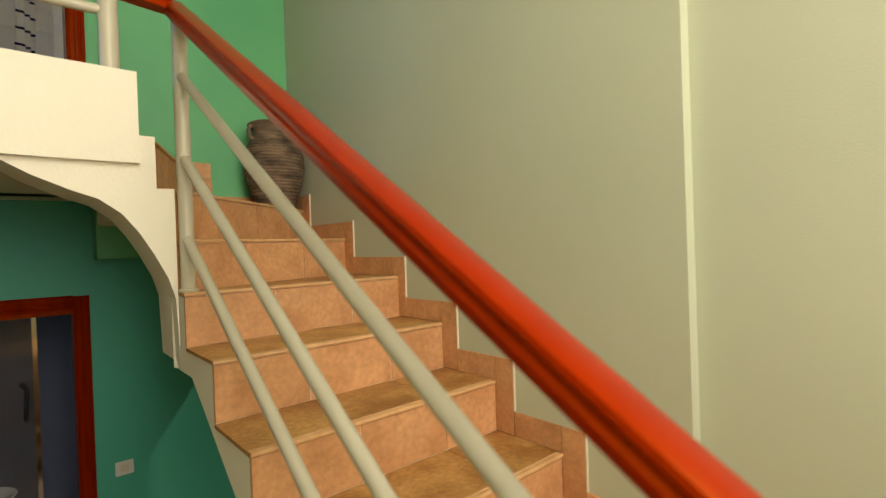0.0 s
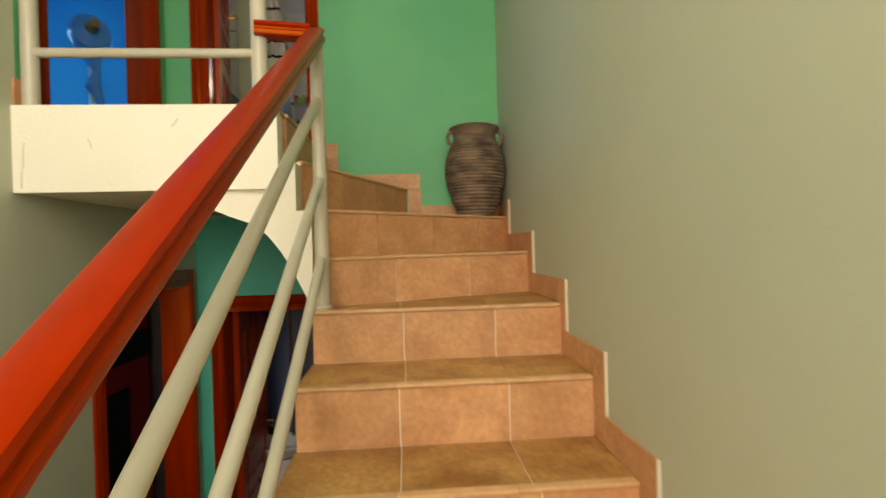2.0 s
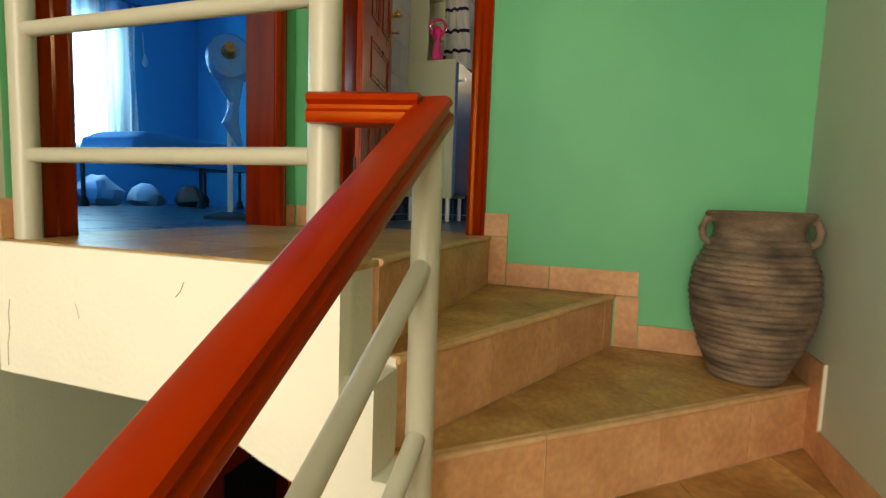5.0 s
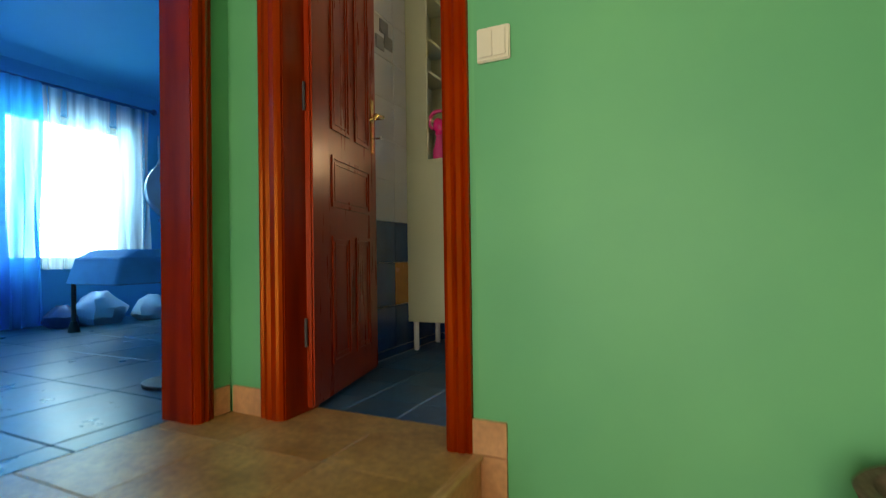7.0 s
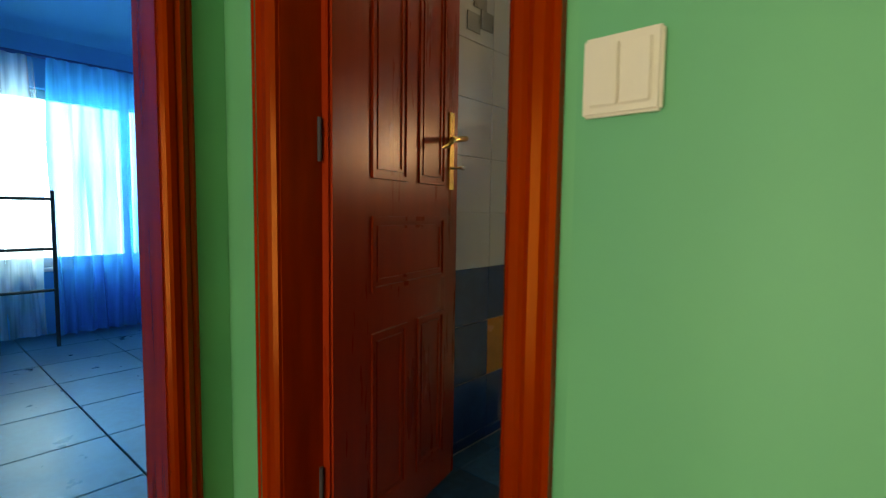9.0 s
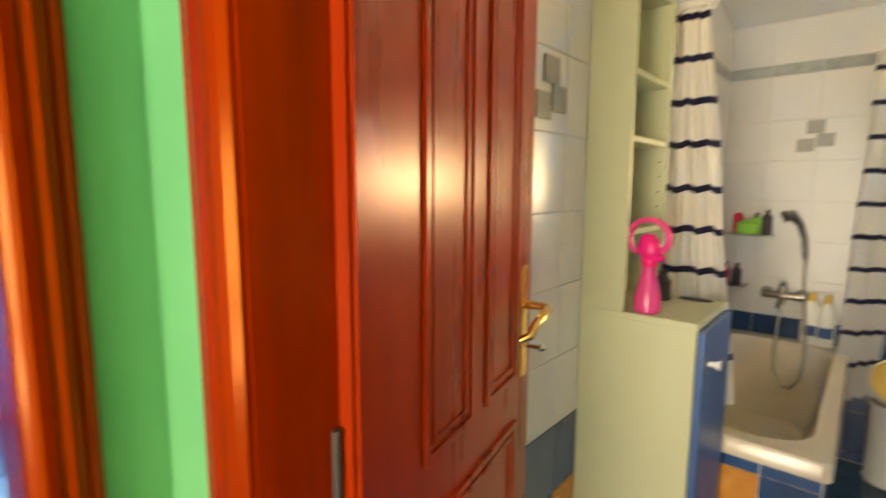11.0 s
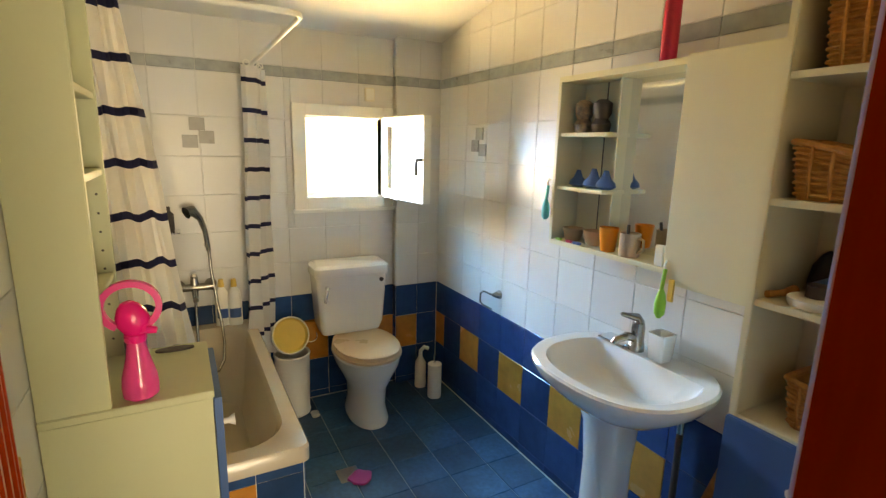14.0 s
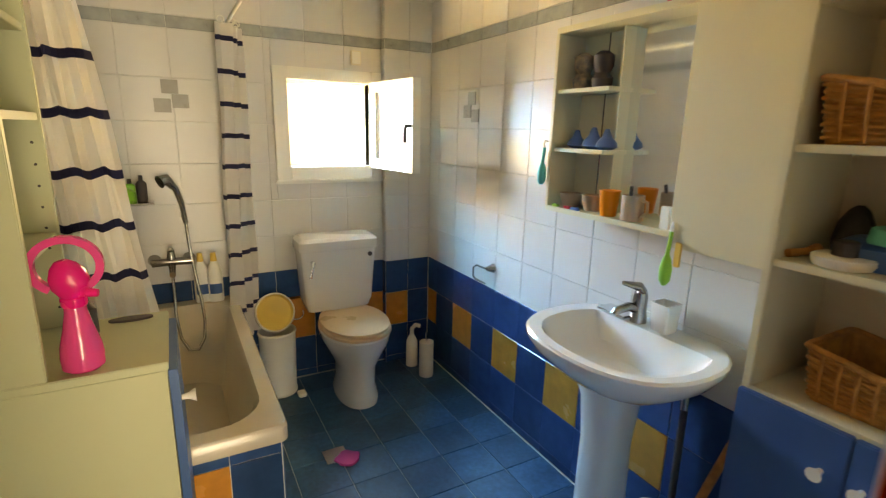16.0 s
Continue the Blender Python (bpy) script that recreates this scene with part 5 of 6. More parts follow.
part("hose", tube([(-1.41, BY1 - 0.05, 0.965), (-1.405, BY1 - 0.06, 0.85), (-1.39, BY1 - 0.08, 0.70), (-1.375, BY1 - 0.11, 0.58), (-1.37, BY1 - 0.14, 0.48), (-1.38, BY1 - 0.17, 0.40), (-1.41, BY1 - 0.19, 0.355), (-1.45, BY1 - 0.19, 0.36), (-1.48, BY1 - 0.17, 0.42), (-1.492, BY1 - 0.13, 0.52), (-1.49, BY1 - 0.09, 0.64), (-1.487, BY1 - 0.07, 0.745)], 0.0075, 10), M_STEEL, mx, smooth=True)
csf = thing("corner_shelf", (-1.68, 2.68, 1.07), "grey wall shelf with soap bottles", "shelf")
part("shelf", box(-1.79, -1.53, 2.62, BY1 - 0.007, 1.065, 1.073), M_CHROME, csf, bevel=0.002)
for x, h, m, nm in ((-1.62, 0.105, M_GREENP, "green shampoo bottle on the wall shelf"), (-1.575, 0.12, M_DARK, "dark pump bottle on the wall shelf"), (-1.70, 0.13, M_RED, "red shampoo bottle on the wall shelf")):
    bt = thing("shampoo_bottle", (x, 2.68, 1.0735), nm, "bottle", "shampoo bottles")
    part("body", rings([oval(x, 2.68, 1.0735 + z, 0.022 * s, 0.018 * s, 16, 2.6) for z, s in ((0.0, 0.9), (0.01, 1.0), (h * 0.7, 1.0), (h * 0.8, 0.5))]), m, bt, smooth=True)
    part("cap", tube([(x, 2.68, 1.0735 + h * 0.78), (x, 2.68, 1.0735 + h)], 0.009, 10), M_DARK if m != M_RED else M_PLASTIC, bt, smooth=True)
sg = thing("sponge", (-1.66, 2.66, 1.0735), "lime green bath sponge on the wall shelf", "sponge")
part("body", rings([oval(-1.655 + 0.006 * math.sin(40 * z), 2.655, 1.0735 + z, 0.052 * q, 0.032 * q, 22, 2.3) for z, q in ((0.0, 0.8), (0.012, 1.0), (0.035, 0.92), (0.05, 1.0), (0.066, 0.6), (0.07, 0.3))]), M_GREENP, sg, smooth=True)
lsh = thing("tub_shelf", (-1.72, 2.70, 0.80), "small wall shelf over the tub with dark bottles", "shelf")
part("shelf", box(-1.79, -1.64, 2.63, BY1 - 0.007, 0.80, 0.808), M_STEEL, lsh, bevel=0.002)
for x, m in ((-1.745, M_RED), (-1.69, M_DARK)):
    bt = thing("soap_bottle", (x, 2.69, 0.808), "small dark red bottle on the tub shelf" if m is M_RED else "small dark bottle on the tub shelf", "bottle")
    part("body", lathe([(0.02, 0.8085), (0.022, 0.815), (0.022, 0.88), (0.010, 0.895)], x, 2.69, 16), m, bt, smooth=True)
    part("cap", lathe([(0.011, 0.894), (0.011, 0.915)], x, 2.69, 12), M_BLACK, bt, smooth=True)
for x, y in ((-1.305, 2.675), (-1.365, 2.69)):
    bt = thing("cleaner_bottle", (x, y, 0.556), "white detergent bottle with yellow cap on the tub rim", "bottle", "detergent bottles")
    part("body", rings([oval(x, y, 0.5565 + z, 0.036 * s, 0.024 * s, 18, 2.5) for z, s in ((0.0, 0.92), (0.01, 1.0), (0.13, 0.98), (0.18, 0.8), (0.20, 0.45), (0.215, 0.4))]), M_PLASTIC, bt, smooth=True)
    part("cap", tube([(x, y, 0.765), (x, y, 0.805)], [0.016, 0.012], 12), M_YELLOW, bt, "yellow cap", smooth=True)
    part("print", rings([oval(x, y - 0.012, 0.60 + zz, 0.030, 0.0165, 14, 2.2) for zz in (0.0, 0.05)]), M_BLUEP, bt, "blue print on the label")

# ---- small bathroom things ----
bn = thing("pedal_bin", (-1.0, 2.62, 0.0), "white pedal bin with open yellow inner lid", "bin")
part("body", lathe([(0.090, 0.001), (0.094, 0.012), (0.088, 0.022), (0.092, 0.20), (0.095, 0.345), (0.100, 0.352), (0.098, 0.362), (0.088, 0.358), (0.084, 0.03), (0.0, 0.025)], -1.03, 2.632, 30, caps=False), M_PLASTIC, bn, smooth=True)
tilt = Matrix.Translation((-1.035, 2.665, 0.448)) @ pose(0, 0, 0, 68, 0, 8)
bm = lathe([(0.098, 0.0), (0.106, 0.012), (0.106, 0.03), (0.099, 0.034), (0.097, 0.028)], 0, 0, 30, caps=False)
bm.transform(tilt)
lid = part("lid", bm, M_IVORY, bn, "cream rim of the open lid", smooth=True)
bm = lathe([(0.098, 0.027), (0.088, 0.012), (0.05, 0.0), (0.0, -0.004)], 0, 0, 30, caps=False)
bm.transform(tilt)
part("lid_liner", bm, M_YELLOW, lid, "yellowed hollow inside of the lid", smooth=True)
part("lid_hinge", box(-1.06, -1.0, 2.715, 2.735, 0.30, 0.37), M_PLASTIC, bn, bevel=0.004)
part("pedal", box(-0.955, -0.915, 2.50, 2.56, 0.001, 0.02), M_PLASTIC, bn, bevel=0.005)
for x, y, h, nm, m in ((-0.225, 2.44, 0.215, "white cylindrical toilet brush holder", M_PLASTIC), (-0.245, 2.60, 0.20, "white toilet cleaner bottle with curved neck", M_PLASTIC)):
    tb = thing("toilet_brush" if h > 0.21 else "cleaner_bottle", (x, y, 0.0), nm, "toilet brush" if h > 0.21 else "bottle")
    part("holder", lathe([(0.04, 0.001), (0.042, 0.01), (0.042, h), (0.03, h + 0.005)] if h > 0.21 else [(0.035, 0.001), (0.036, 0.02), (0.034, 0.16), (0.014, 0.2)], x, y, 22), m, tb, smooth=True)
    part("stem", tube([(x, y, h), (x, y, h + 0.06)] if h > 0.21 else [(x, y, 0.19), (x, y, 0.24), (x + 0.02, y - 0.01, 0.265), (x + 0.045, y - 0.02, 0.255)], 0.008 if h > 0.21 else 0.013, 10), M_CHROME if h > 0.21 else M_PLASTIC, tb, smooth=True)
dr = thing("floor_drain", (-0.92, 1.96, 0.0), "chrome floor drain with a magenta rubber plug", "drain")
part("grate", box(-0.97, -0.87, 1.90, 2.0, 0.0005, 0.004), M_CHROME, dr, bevel=0.0015)
part("plug", rings([[(-0.88 + 0.055 * (1 + 0.12 * math.sin(5 * a)) * math.cos(a) * s, 1.90 + 0.05 * (1 + 0.12 * math.cos(4 * a)) * math.sin(a) * s, z) for a in [2 * math.pi * i / 24 for i in range(24)]] for z, s in ((0.0042, 1.0), (0.013, 0.95), (0.018, 0.6))]), M_MAG, dr, "magenta rubber plug", smooth=True)
tr = thing("towel_ring", (BX1, 2.02, 0.73), "chrome paper holder ring on the tiled wall", "holder")
part("rose", tube([(BX1 - 0.007, 1.985, 0.765), (BX1 - 0.02, 1.985, 0.765), (BX1 - 0.045, 1.99, 0.765)], [0.024, 0.02, 0.009], 14), M_STEEL, tr, smooth=True)
part("ring", tube([(BX1 - 0.045, 1.99, 0.765), (BX1 - 0.05, 2.07, 0.765), (BX1 - 0.05, 2.10, 0.745), (BX1 - 0.05, 2.10, 0.70), (BX1 - 0.05, 2.08, 0.69), (BX1 - 0.05, 1.99, 0.69)], 0.005, 8), M_STEEL, tr, smooth=True)
mp2 = thing("bath_brush", (-0.25, 0.72, 0.0), "cream slotted brush head on an orange wooden handle", "brush")
part("handle", tube([(-0.20, 0.66, 0.72), (-0.27, 0.75, 0.30), (-0.30, 0.79, 0.10)], 0.012, 10), M_WICKER, mp2, "orange wooden handle", smooth=True)
bm = rings([oval(0, 0, z, rx, 0.035, 22, 2.6) for z, rx in ((-0.02, 0.07), (0.0, 0.08), (0.02, 0.07))])
bm.transform(Matrix.Translation((-0.30, 0.79, 0.36)) @ pose(0, 0, 0, 60, 15, -40))
part("head", bm, M_IVORY, mp2, "cream slotted head", smooth=True)
part("foot", lathe([(0.05, 0.001), (0.045, 0.06), (0.02, 0.12)], -0.30, 0.79, 18), M_IVORY, mp2, smooth=True)
jb = thing("wall_cover_plate", (-0.94, BY1, 0.30), "ochre plastic cover plate on the back wall", "cover plate")
part("plate", box(-0.955, -0.86, BY1 - 0.03, BY1 - 0.006, 0.36, 0.50), M_OCHRE, jb, bevel=0.012)
part("loop", tube(arc((-0.905, BY1 - 0.045, 0.41), 0.035, 150, 390, 14, "xz"), 0.004, 8), M_CHROME, jb, smooth=True)

# ---- bathroom tiles ----
YS = steps_of(BY0 + 0.012, 2.70, 0.205, 0.945 - 0.205 * 4)
first = [i for i, y in enumerate(YS) if abs(y - 0.945) < 0.03]
even = (first[0] if first else 0) % 2
lay(wall_r, (BX1, 0, 0), (0, -1, 0), (0, 0, 1), [-y for y in reversed(YS)], VS, lambda i, j: right_pick(len(YS) - 2 - i - even, j))
XS = steps_of(BX0, -0.375, 0.205, BX0 - 0.02)
lay(wall_b, (0, BY1, 0), (1, 0, 0), (0, 0, 1), XS, VS, back_pick, holes=[(-0.966, -0.384, 1.15, 1.72)])
lay(chase, (0, 2.70, 0), (1, 0, 0), (0, 0, 1), [-0.375, -0.23, BX1 - 0.007], VS[:-2], back_pick)
lay(chase, (-0.375, 0, 0), (0, -1, 0), (0, 0, 1), [-(BY1 - 0.007), -2.70], VS[:-2], lambda i, j: back_pick(1, j), holes=[(-2.76, -2.69, 1.15, 1.72)])
lay(wall_l, (BX0, 0, 0), (0, 1, 0), (0, 0, 1), steps_of(BY0 + 0.012, BY1 - 0.007, 0.205, 0.135), VS, back_pick)
lay(floor_b, (0, 0, -0.0065), (1, 0, 0), (0, 1, 0), steps_of(BX0, BX1 - 0.007, 0.205, -0.085 - 0.205 * 9), steps_of(0.15, BY1 - 0.007, 0.205, 0.1), lambda i, j: M_FLOORB, "floor_tile")
lay(panel, (0, TY0 + 0.02, 0), (1, 0, 0), (0, 0, 1), [TX0, -1.585, -1.48, -1.375, TX1 - 0.022], [0.0, 0.04, 0.245, 0.455, 0.5], lambda i, j: M_OCHRE if i == 2 and j in (2,) else M_BLUET)
lay(panel, (TX1 - 0.02, 0, 0), (0, 1, 0), (0, 0, 1), steps_of(TY0 + 0.024, TY1, 0.205), [0.0, 0.04, 0.245, 0.455, 0.5], lambda i, j: M_OCHRE if i % 2 == 1 and j == 2 else M_BLUET)
motif(wall_b, -1.49, 1.475, "y")
motif(wall_r, 2.17, 1.465, "x")
motif(wall_l, 0.80, 1.465, "l")

# ---- bedroom ----
RX0, RX1, RY0, RY1 = -4.85, -1.94, -2.0, 2.5
wall("wall_bedroom_window", "x", RX0 - 0.2, RX0, RY0, RY1, 0.0, 2.9, M_BLUE, "deep blue bedroom wall with the curtained window", holes=[(-0.2, 1.58, 0.45, 1.62)])
wall("wall_bedroom_far", "y", RY1, RY1 + 0.15, RX0, RX1, 0.0, 2.9, M_BLUE, "deep blue bedroom wall")
# The opening in this wall is added to let the side fill in.
wall("wall_bedroom_near", "y", RY0 - 0.15, RY0, RX0, RX1, 0.0, 2.9, M_BLUE, "deep blue bedroom wall with an added opening for the fill lamp", holes=[(-4.1, -2.9, 0.7, 1.9)])
wall("wall_bedroom_door", "x", -1.949, -1.9395, RY0, RY1, 0.0, 2.9, M_BLUE, "blue inner face of the bedroom door wall", holes=[(-0.911, -0.14, -0.1, 2.05)])
solid("ceiling_bedroom", extrude([(-1.94, 2.75), (-4.85, 1.95), (-4.85, 2.07), (-1.94, 2.87)], "y", RY0, RY1), M_BLUE, "sloping blue bedroom ceiling", "ceiling", kind="structure")
floor_r = solid("floor_bedroom", box(-5.05, -1.94, -2.15, 2.65, -0.293, -0.012), M_GROUT, "bedroom floor with blue curtain light in the tile colour", "floor", kind="structure")
solid("backdrop_bedroom_window", box(-6.2, -6.18, -2.0, 3.5, -0.5, 3.2), M_SKYCARD, "bright sky outside the bedroom window", "backdrop", kind="structure")
w2 = thing("window_2", (RX0, 0.7, 0.45), "white framed bedroom window", "window", kind="structure")
for y0, y1, z0, z1 in ((-0.2, -0.14, 0.45, 1.62), (1.52, 1.58, 0.45, 1.62), (0.66, 0.72, 0.51, 1.56), (-0.14, 1.52, 0.45, 0.51), (-0.14, 1.52, 1.56, 1.62)):
    part("window_frame", box(RX0 - 0.12, RX0 - 0.06, y0, y1, z0, z1), M_PLASTIC, w2, bevel=0.004)
part("window_sill", box(RX0 - 0.06, RX0 + 0.03, -0.22, 1.6, 0.425, 0.45), M_PLASTIC, w2, bevel=0.004)


def drape(y0, y1, z0, z1, x, k, amp, material, label):
    th = thing("curtain", (x, (y0 + y1) / 2, z0), label, "curtain", "bedroom curtains")
    bm = bmesh.new()
    rows = []
    for r in range(13):
        z = z0 + (z1 - z0) * r / 12
        rows.append([bm.verts.new((x + amp * (0.6 + 0.4 * math.sin(3 * z)) * math.sin(i * 0.95 + 0.6 * math.sin(2.2 * z)), y0 + (y1 - y0) * i / k + 0.012 * math.sin(4 * z + i * 0.4), z)) for i in range(k + 1)])
    for a, b in zip(rows, rows[1:]):
        for i in range(k):
            bm.faces.new((a[i], a[i + 1], b[i + 1], b[i]))
    part("cloth", bm, material, th, smooth=True)
    return th


cr = thing("curtain_pole", (RX0 + 0.09, 0.7, 1.8), "thin blue curtain pole with finial", "curtain pole")
part("pole", tube([(RX0 + 0.09, -0.5, 1.80), (RX0 + 0.09, 1.72, 1.80)], 0.013, 10), M_BLUEP, cr, smooth=True)
part("finial", rings([oval(RX0 + 0.09, 1.74, 1.80 + z, r, r, 14) for z, r in ((-0.026, 0.006), (-0.015, 0.021), (0.0, 0.027), (0.015, 0.021), (0.026, 0.006))]), M_BLUEP, cr, smooth=True)
for y in (-0.4, 1.66):
    part("bracket", tube([(RX0, y, 1.80), (RX0 + 0.09, y, 1.80)], 0.008, 8), M_BLUEP, cr, smooth=True)
drape(0.86, 1.69, 0.42, 1.79, RX0 + 0.09, 46, 0.03, M_SHEERW, "white sheer curtain drawn over the bedroom window")
drape(0.20, 0.86, 0.012, 1.79, RX0 + 0.13, 52, 0.055, M_SHEERB, "bright blue sheer curtain hanging to the floor")
# Unseen curtain that filters the added side lamp.
side = drape(0.0, 1.4, 0.3, 1.95, 0.0, 60, 0.035, M_SHEERB, "unseen blue curtain added in front of the bedroom fill lamp")
side.matrix_world = Matrix.Translation((-2.8, -1.94, 0.3)) @ pose(0, 0, 0, 0, 0, 90) @ Matrix.Translation((0, 0.7, 0))
drape(-0.45, 0.16, 0.02, 1.79, RX0 + 0.10, 40, 0.04, M_SHEERW, "white sheer curtain hanging to the floor")

# ironing table under a blue cloth
tbx = thing("ironing_table", (-3.95, 1.15, 0.0), "low table under a blue cloth on dark legs", "table")
bm = rings([rrect(-4.25, -3.72, 0.80, 2.0, 0.49, 0.03), rrect(-4.23, -3.74, 0.89, 1.98, 0.545, 0.05), rrect(-4.21, -3.76, 0.92, 1.96, 0.555, 0.05)])
part("cloth_top", bm, M_BOARD, tbx, "blue cover", smooth=True)
part("cloth_skirt", rings([rrect(-4.26, -3.70, 0.76, 2.02, 0.33, 0.03), rrect(-4.252, -3.708, 0.785, 2.01, 0.42, 0.03), rrect(-4.245, -3.715, 0.81, 2.0, 0.50, 0.03)]), M_BOARD, tbx, "hanging edge of the blue cover", smooth=True)
for x, y in ((-4.225, 0.80), (-3.78, 1.45), (-4.18, 1.9), (-3.78, 1.9)):
    lg = part("leg", tube([(x, y, 0.06), (x, y, 0.34)], 0.014, 10), M_DARK, tbx, "dark leg", smooth=True)
    part("foot", lathe([(0.036, 0.001), (0.034, 0.02), (0.018, 0.075)], x, y, 14), M_BLACK, lg, "black rubber foot", smooth=True)
part("cross_bar", tube([(-4.225, 0.80, 0.335), (-3.74, 0.80, 0.335), (-3.74, 1.9, 0.335)], 0.012, 10), M_DARK, tbx, smooth=True)


def bag(x, y, s, material, label, seed):
    rnd = random.Random(seed)
    loops = []
    for z, r in ((0.001, 0.7), (0.04, 1.0), (0.10, 0.95), (0.16, 0.6), (0.20, 0.25)):
        loops.append([(x + s * r * (0.75 + 0.4 * rnd.random()) * math.cos(2 * math.pi * i / 16), y + s * r * (0.75 + 0.4 * rnd.random()) * math.sin(2 * math.pi * i / 16), z * s / 0.16 + (0.012 * rnd.random() if z > 0.01 else 0)) for i in range(16)])
    return solid("plastic_bag", rings(loops), material, label, "bag", "bags on the bedroom floor", smooth=True)


bag(-4.55, 1.15, 0.19, M_BAG, "crumpled pale plastic bag on the bedroom floor", 1)
bag(-4.45, 1.5, 0.15, M_BAG, "crumpled pale plastic bag under the blue table", 2)
bag(-4.6, 0.92, 0.12, M_BLUEP, "dark blue bag on the bedroom floor", 3)
bag(-4.3, 1.85, 0.15, M_DARK, "dark bag under the blue table", 4)

# wrapped pedestal fan just inside the door
pf = thing("wrapped_fan", (-2.33, 0.17, 0.0), "pedestal fan wrapped in clear blue plastic", "fan")
M_WRAP = mat("blue_wrap_plastic", (0.16, 0.40, 0.70), 0.2, scale=10, amount=0.6, bump=0.6, bscale=20)
part("base", lathe([(0.12, 0.001), (0.12, 0.015), (0.04, 0.035)], -2.33, 0.17, 26), M_DARK, pf, smooth=True)
part("stand", tube([(-2.33, 0.17, 0.03), (-2.33, 0.17, 0.70)], 0.013, 12), M_PLASTIC, pf, smooth=True)
bm = rings([oval(0, 0, z, r * 1.15, r, 30) for z, r in ((-0.055, 0.035), (-0.045, 0.09), (-0.015, 0.105), (0.02, 0.105), (0.045, 0.09), (0.06, 0.035))])
bm.transform(Matrix.Translation((-2.33, 0.17, 0.76)) @ pose(0, 0, 0, 0, 78, -50))
part("wrapped_head", bm, M_WRAP, pf, "fan head in plastic wrap", smooth=True)
part("motor_cap", tube([(-2.29, 0.12, 0.78), (-2.24, 0.07, 0.785)], [0.035, 0.024], 16), M_WICKER, pf, "brown motor cap", smooth=True)
part("wrap_tail", tube([(-2.32, 0.16, 0.65), (-2.30, 0.17, 0.55), (-2.31, 0.15, 0.46), (-2.27, 0.18, 0.34)], [0.06, 0.02, 0.04, 0.006], 10), M_WRAP, pf, "gathered plastic wrap", smooth=True)
wo = thing("wall_ornament", (RX0 + 0.02, 1.85, 1.4), "small hanging pale wall ornament", "ornament")
part("cord", tube([(RX0 + 0.012, 1.83, 1.62), (RX0 + 0.012, 1.84, 1.42)], 0.006, 8), M_BAG, wo, smooth=True)
part("pendant", rings([oval(RX0 + 0.022, 1.845, z, r * 0.5, r, 12) for z, r in ((1.30, 0.01), (1.33, 0.035), (1.37, 0.028), (1.42, 0.01))]), M_BAG, wo, smooth=True)
rk = thing("clothes_rack", (-4.45, 0.05, 0.0), "dark folding clothes rack beside the curtain", "rack")
for y in (-0.12, 0.16):
    part("upright", tube([(-4.45, y, 0.001), (-4.45, y, 0.95)], 0.011, 8), M_DARK, rk, smooth=True)
for z in (0.35, 0.6, 0.9):
    part("bar", tube([(-4.45, -0.12, z), (-4.45, 0.16, z)], 0.009, 8), M_DARK, rk, smooth=True)
lay(floor_r, (0, 0, -0.012), (1, 0, 0), (0, 1, 0), steps_of(-4.85, -1.94, 0.40), steps_of(-2.0, 2.5, 0.40), lambda i, j: M_BFLOOR, "floor_tile", 0.012, 0.006)

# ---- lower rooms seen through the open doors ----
# Blue wall colour lowered so that it carries the toilet's indoor shade.
M_LBLUE = mat("shaded_blue_wall", (0.15, 0.18, 0.30), 0.6, scale=2, amount=0.3)
wall("wall_toilet_back", "y", 1.75, 1.85, -1.99, 0.24, LOW, -0.3, M_LBLUE, "blue lower toilet wall darkened for the shade in the room")
wall("wall_toilet_left", "x", -1.99, -1.90, 0.46, 1.75, LOW, -0.3, M_LBLUE, "blue lower toilet side wall darkened for the shade in the room")
# Unseen wall, added to stop world light leaking into the toilet.
wall("wall_toilet_right", "x", 0.242, 0.34, 0.3, 1.85, LOW - 0.1, -0.29, M_LBLUE, "unseen blue wall added to keep outside light from the toilet")
solid("ceiling_toilet", box(-1.99, 0.24, 0.46, 1.85, -0.36, -0.3), M_CEIL, "white ceiling of the lower toilet", "ceiling", kind="structure")
# Added fill lamp inside the toilet; the room has no window.
area("fill_toilet", (-0.3, 1.1, -1.2), (-1.6, 1.2, -1.9), 0.5, 0.5, 0.3, (0.65, 0.85, 1.0))
lb = thing("small_washbasin", (-1.5, 1.1, LOW), "small white washbasin in the lower toilet", "washbasin")
part("bowl", rings([oval(-1.55, 1.15, LOW + z, r * 1.2, r, 26) for z, r in ((0.74, 0.08), (0.80, 0.16), (0.86, 0.19), (0.865, 0.185), (0.85, 0.15), (0.79, 0.08))]), M_CERAM, lb, smooth=True)
part("pedestal", lathe([(0.1, LOW + 0.001), (0.08, LOW + 0.2), (0.085, LOW + 0.75)], -1.55, 1.15, 20), M_CERAM, lb, smooth=True)
scr = thing("shower_screen", (-1.3, 1.3, LOW), "glass shower screen with dark handle", "shower screen")
part("pane", box(-1.50, -1.20, 1.30, 1.308, LOW + 0.02, LOW + 2.0), M_GLASSY, scr, "clear glass pane")
part("profile", box(-1.225, -1.20, 1.285, 1.32, LOW + 0.001, LOW + 2.05), M_CHROME, scr, bevel=0.002)
part("profile", box(-1.52, -1.50, 1.285, 1.32, LOW + 0.001, LOW + 2.05), M_CHROME, scr, bevel=0.002)
part("handle", tube([(-1.27, 1.30, LOW + 1.25), (-1.27, 1.26, LOW + 1.27), (-1.26, 1.25, LOW + 1.45), (-1.29, 1.26, LOW + 1.5)], 0.012, 10), M_BLACK, scr, "dark handle", smooth=True)
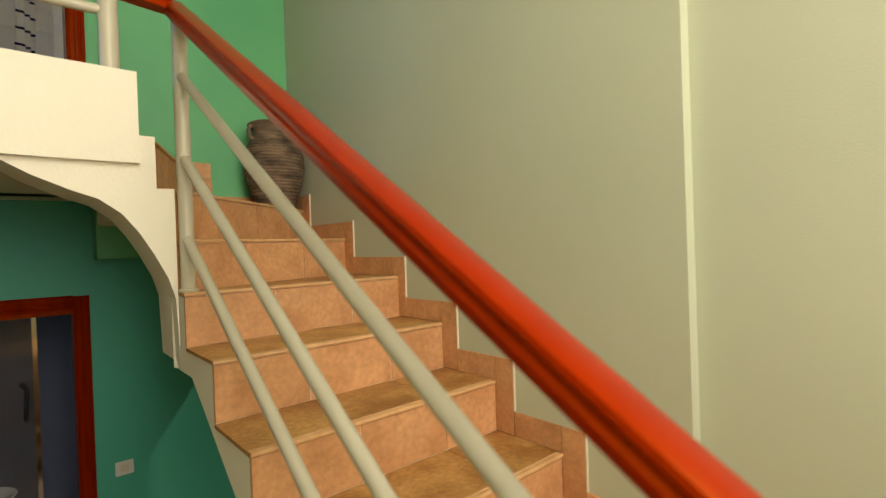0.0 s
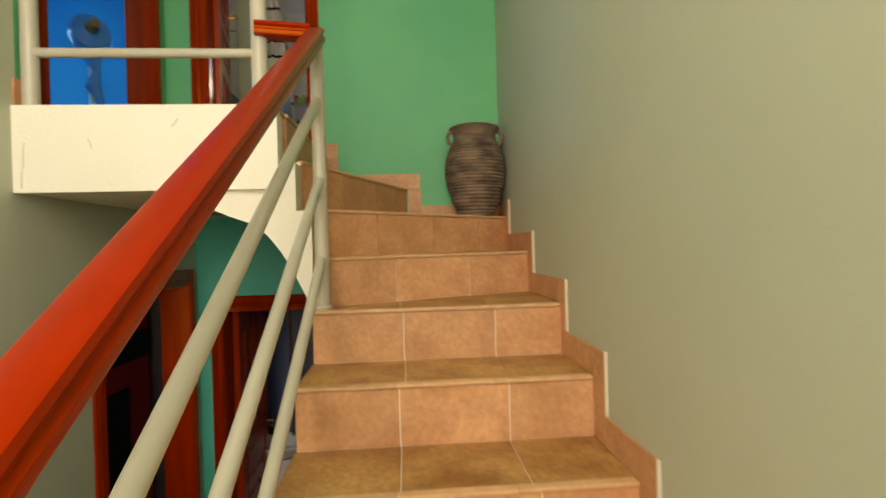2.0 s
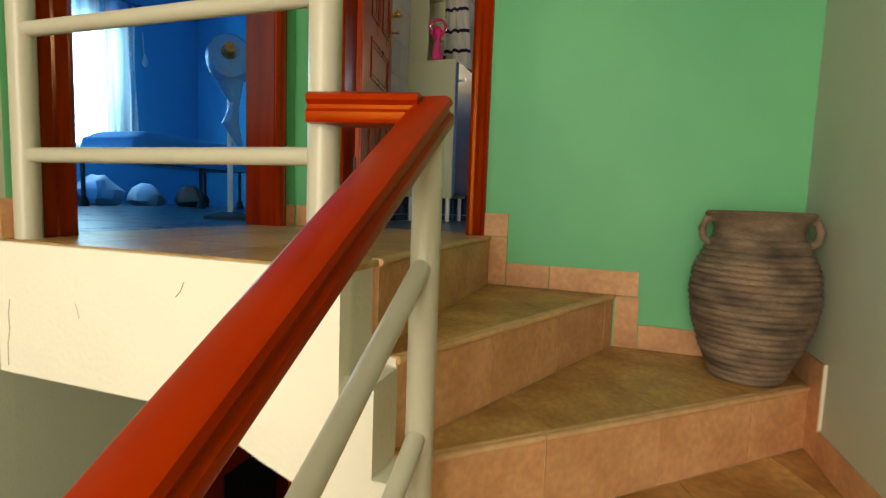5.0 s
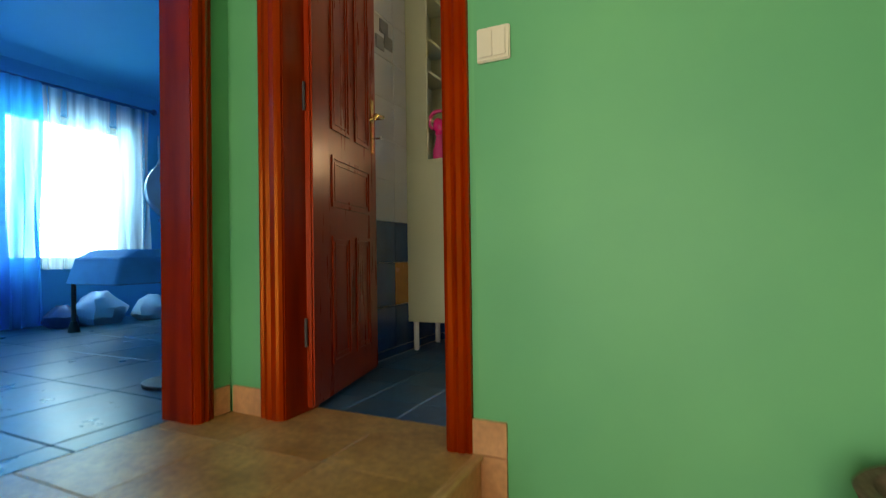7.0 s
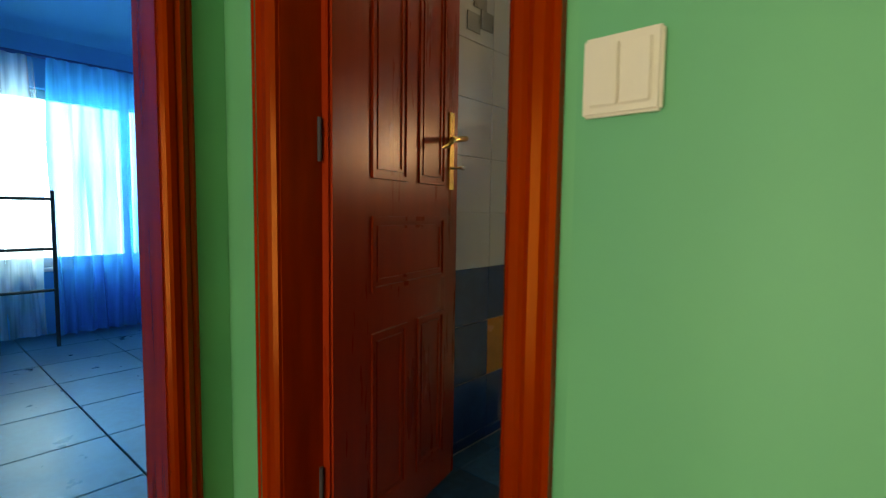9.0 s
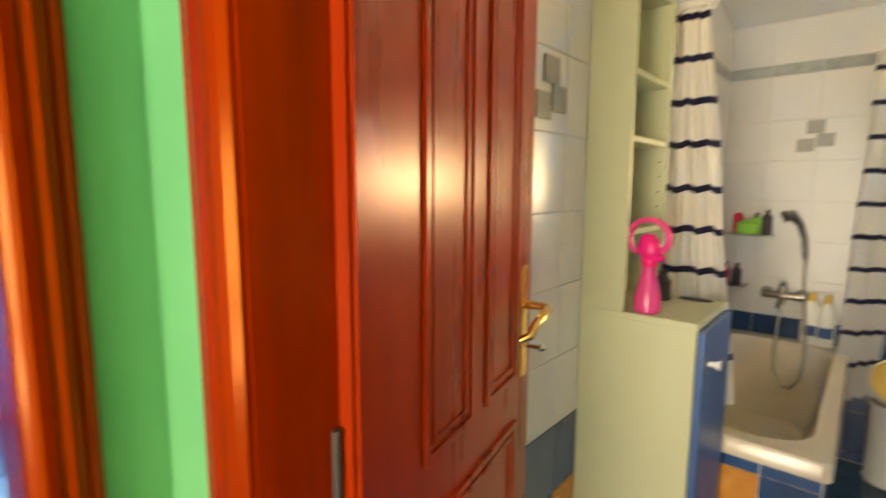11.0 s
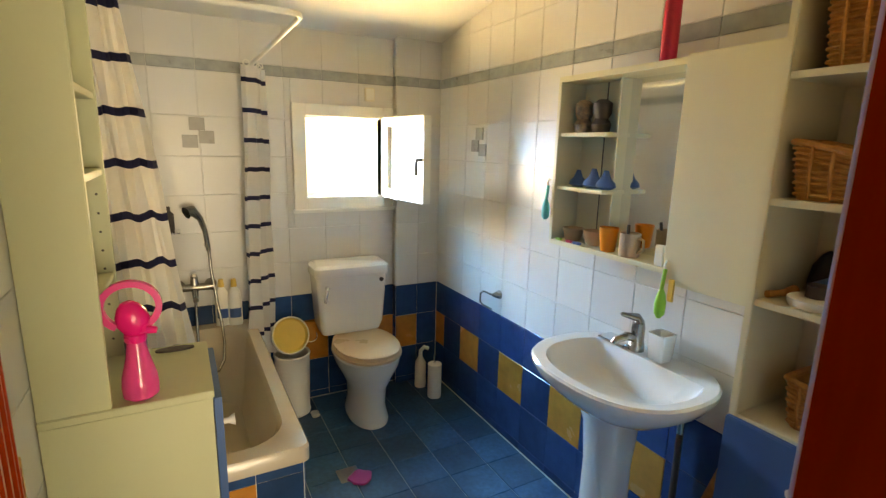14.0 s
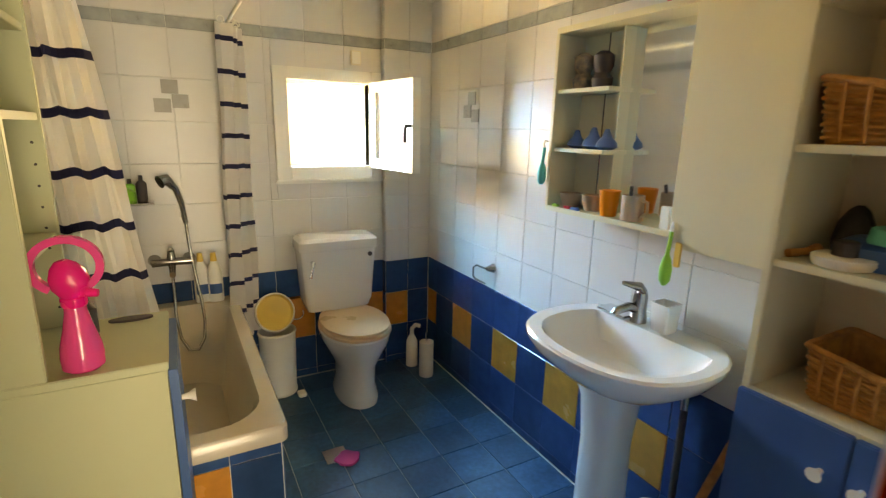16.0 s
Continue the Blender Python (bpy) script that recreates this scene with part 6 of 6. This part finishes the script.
# The hall room's gloom is put into near-black walls and ceiling.
wall("wall_hall_far", "x", -4.2, -4.1, -1.6, 1.2, LOW, -0.3, M_DARK, "far hall room wall coloured near black for its shade")
wall("wall_hall_side", "y", 1.1, 1.2, -4.1, -1.99, LOW, -0.3, M_DARK, "side hall room wall coloured near black for its shade")
wall("wall_hall_near", "y", -1.7, -1.6, -4.1, -1.99, LOW, -0.3, M_DARK, "near hall room wall coloured near black for its shade")
solid("ceiling_hall", box(-4.2, -1.99, -1.7, 1.2, -0.36, -0.3), M_DARK, "hall room ceiling coloured near black for its shade", "ceiling", kind="structure")
# Fill lamp added within the closed hall room to show the cupboard.
area("fill_hall", (-2.25, -1.5, -1.2), (-2.4, 0.6, -1.6), 0.5, 0.9, 6, (1.0, 0.95, 0.9))
cbn = thing("red_cupboard", (-2.75, 0.0, LOW), "red lacquer cupboard with black bands", "cupboard")
part("body", box(-3.1, -2.50, -1.3, 1.05, LOW + 0.001, LOW + 2.3), M_REDCLOTH, cbn, "red body", bevel=0.006)
for z, h in ((0.75, 0.2), (1.62, 0.2)):
    part("black_band", box(-2.503, -2.494, -1.28, 1.03, LOW + z, LOW + z + h), M_BLACK, cbn, "black band")
part("blue_panel", box(-2.503, -2.49, 0.35, 0.62, LOW + 2.02, LOW + 2.2), M_BLUEP, cbn, "blue panel", bevel=0.003)
# Flat black panel that paints the shade of an open compartment.
part("dark_opening", box(-2.503, -2.49, 0.3, 0.75, LOW + 0.96, LOW + 1.45), M_BLACK, cbn, "black panel standing in for a compartment in shade")
for y in (-0.4, 0.2):
    part("knob", tube([(-2.50, y, LOW + 1.25), (-2.47, y, LOW + 1.25)], 0.018, 12), M_PLASTIC, cbn, "white knob", smooth=True)
tl = thing("door_2", (-1.67, 0.47, LOW), "dark mahogany toilet door standing open", "door")
tleaf = part("leaf", box(-1.685, -1.645, 0.47, 1.08, LOW + 0.01, -0.885), M_DOOR, tl, "dark mahogany leaf", bevel=0.004)
for y0, y1, z0, z1 in ((0.56, 0.74, -1.75, -1.05), (0.80, 0.98, -1.75, -1.05), (0.56, 0.98, -2.05, -1.85), (0.56, 0.98, -2.70, -2.15)):
    part("panel", panel_frame(y0, y1, z0, z1, -1.645), M_DOOR, tl)
part("handle_plate", box(-1.6445, -1.638, 1.02, 1.05, LOW + 0.92, LOW + 1.15), M_BRASS, tl, "brass handle plate", bevel=0.002)
part("handle", tube([(-1.64, 1.035, LOW + 1.07), (-1.59, 1.035, LOW + 1.07), (-1.585, 0.95, LOW + 1.06)], 0.009, 10), M_BRASS, tl, "brass lever", smooth=True)
rbk = thing("red_bucket", (-1.33, 1.0, LOW), "red plastic bucket under the small washbasin", "bucket")
part("body", lathe([(0.10, LOW + 0.001), (0.14, LOW + 0.26), (0.148, LOW + 0.27), (0.148, LOW + 0.28), (0.136, LOW + 0.28), (0.095, LOW + 0.012), (0.0, LOW + 0.01)], -1.33, 1.0, 26, caps=False), M_RED, rbk, smooth=True)
part("grip", tube(arc((-1.33, 1.0, LOW + 0.27), 0.145, 0, 180, 16, "xz"), 0.004, 8), M_PLASTIC, rbk, smooth=True)
jbx = thing("junction_box", (-0.40, BY1, 1.83), "small cream junction box on the tiles above the window", "junction box")
part("body", box(-0.555, -0.497, BY1 - 0.022, BY1 - 0.0045, 1.752, 1.825), M_IVORY, jbx, bevel=0.004)
part("cover", box(-0.549, -0.503, BY1 - 0.026, BY1 - 0.021, 1.758, 1.819), M_PLASTIC, jbx, bevel=0.002)
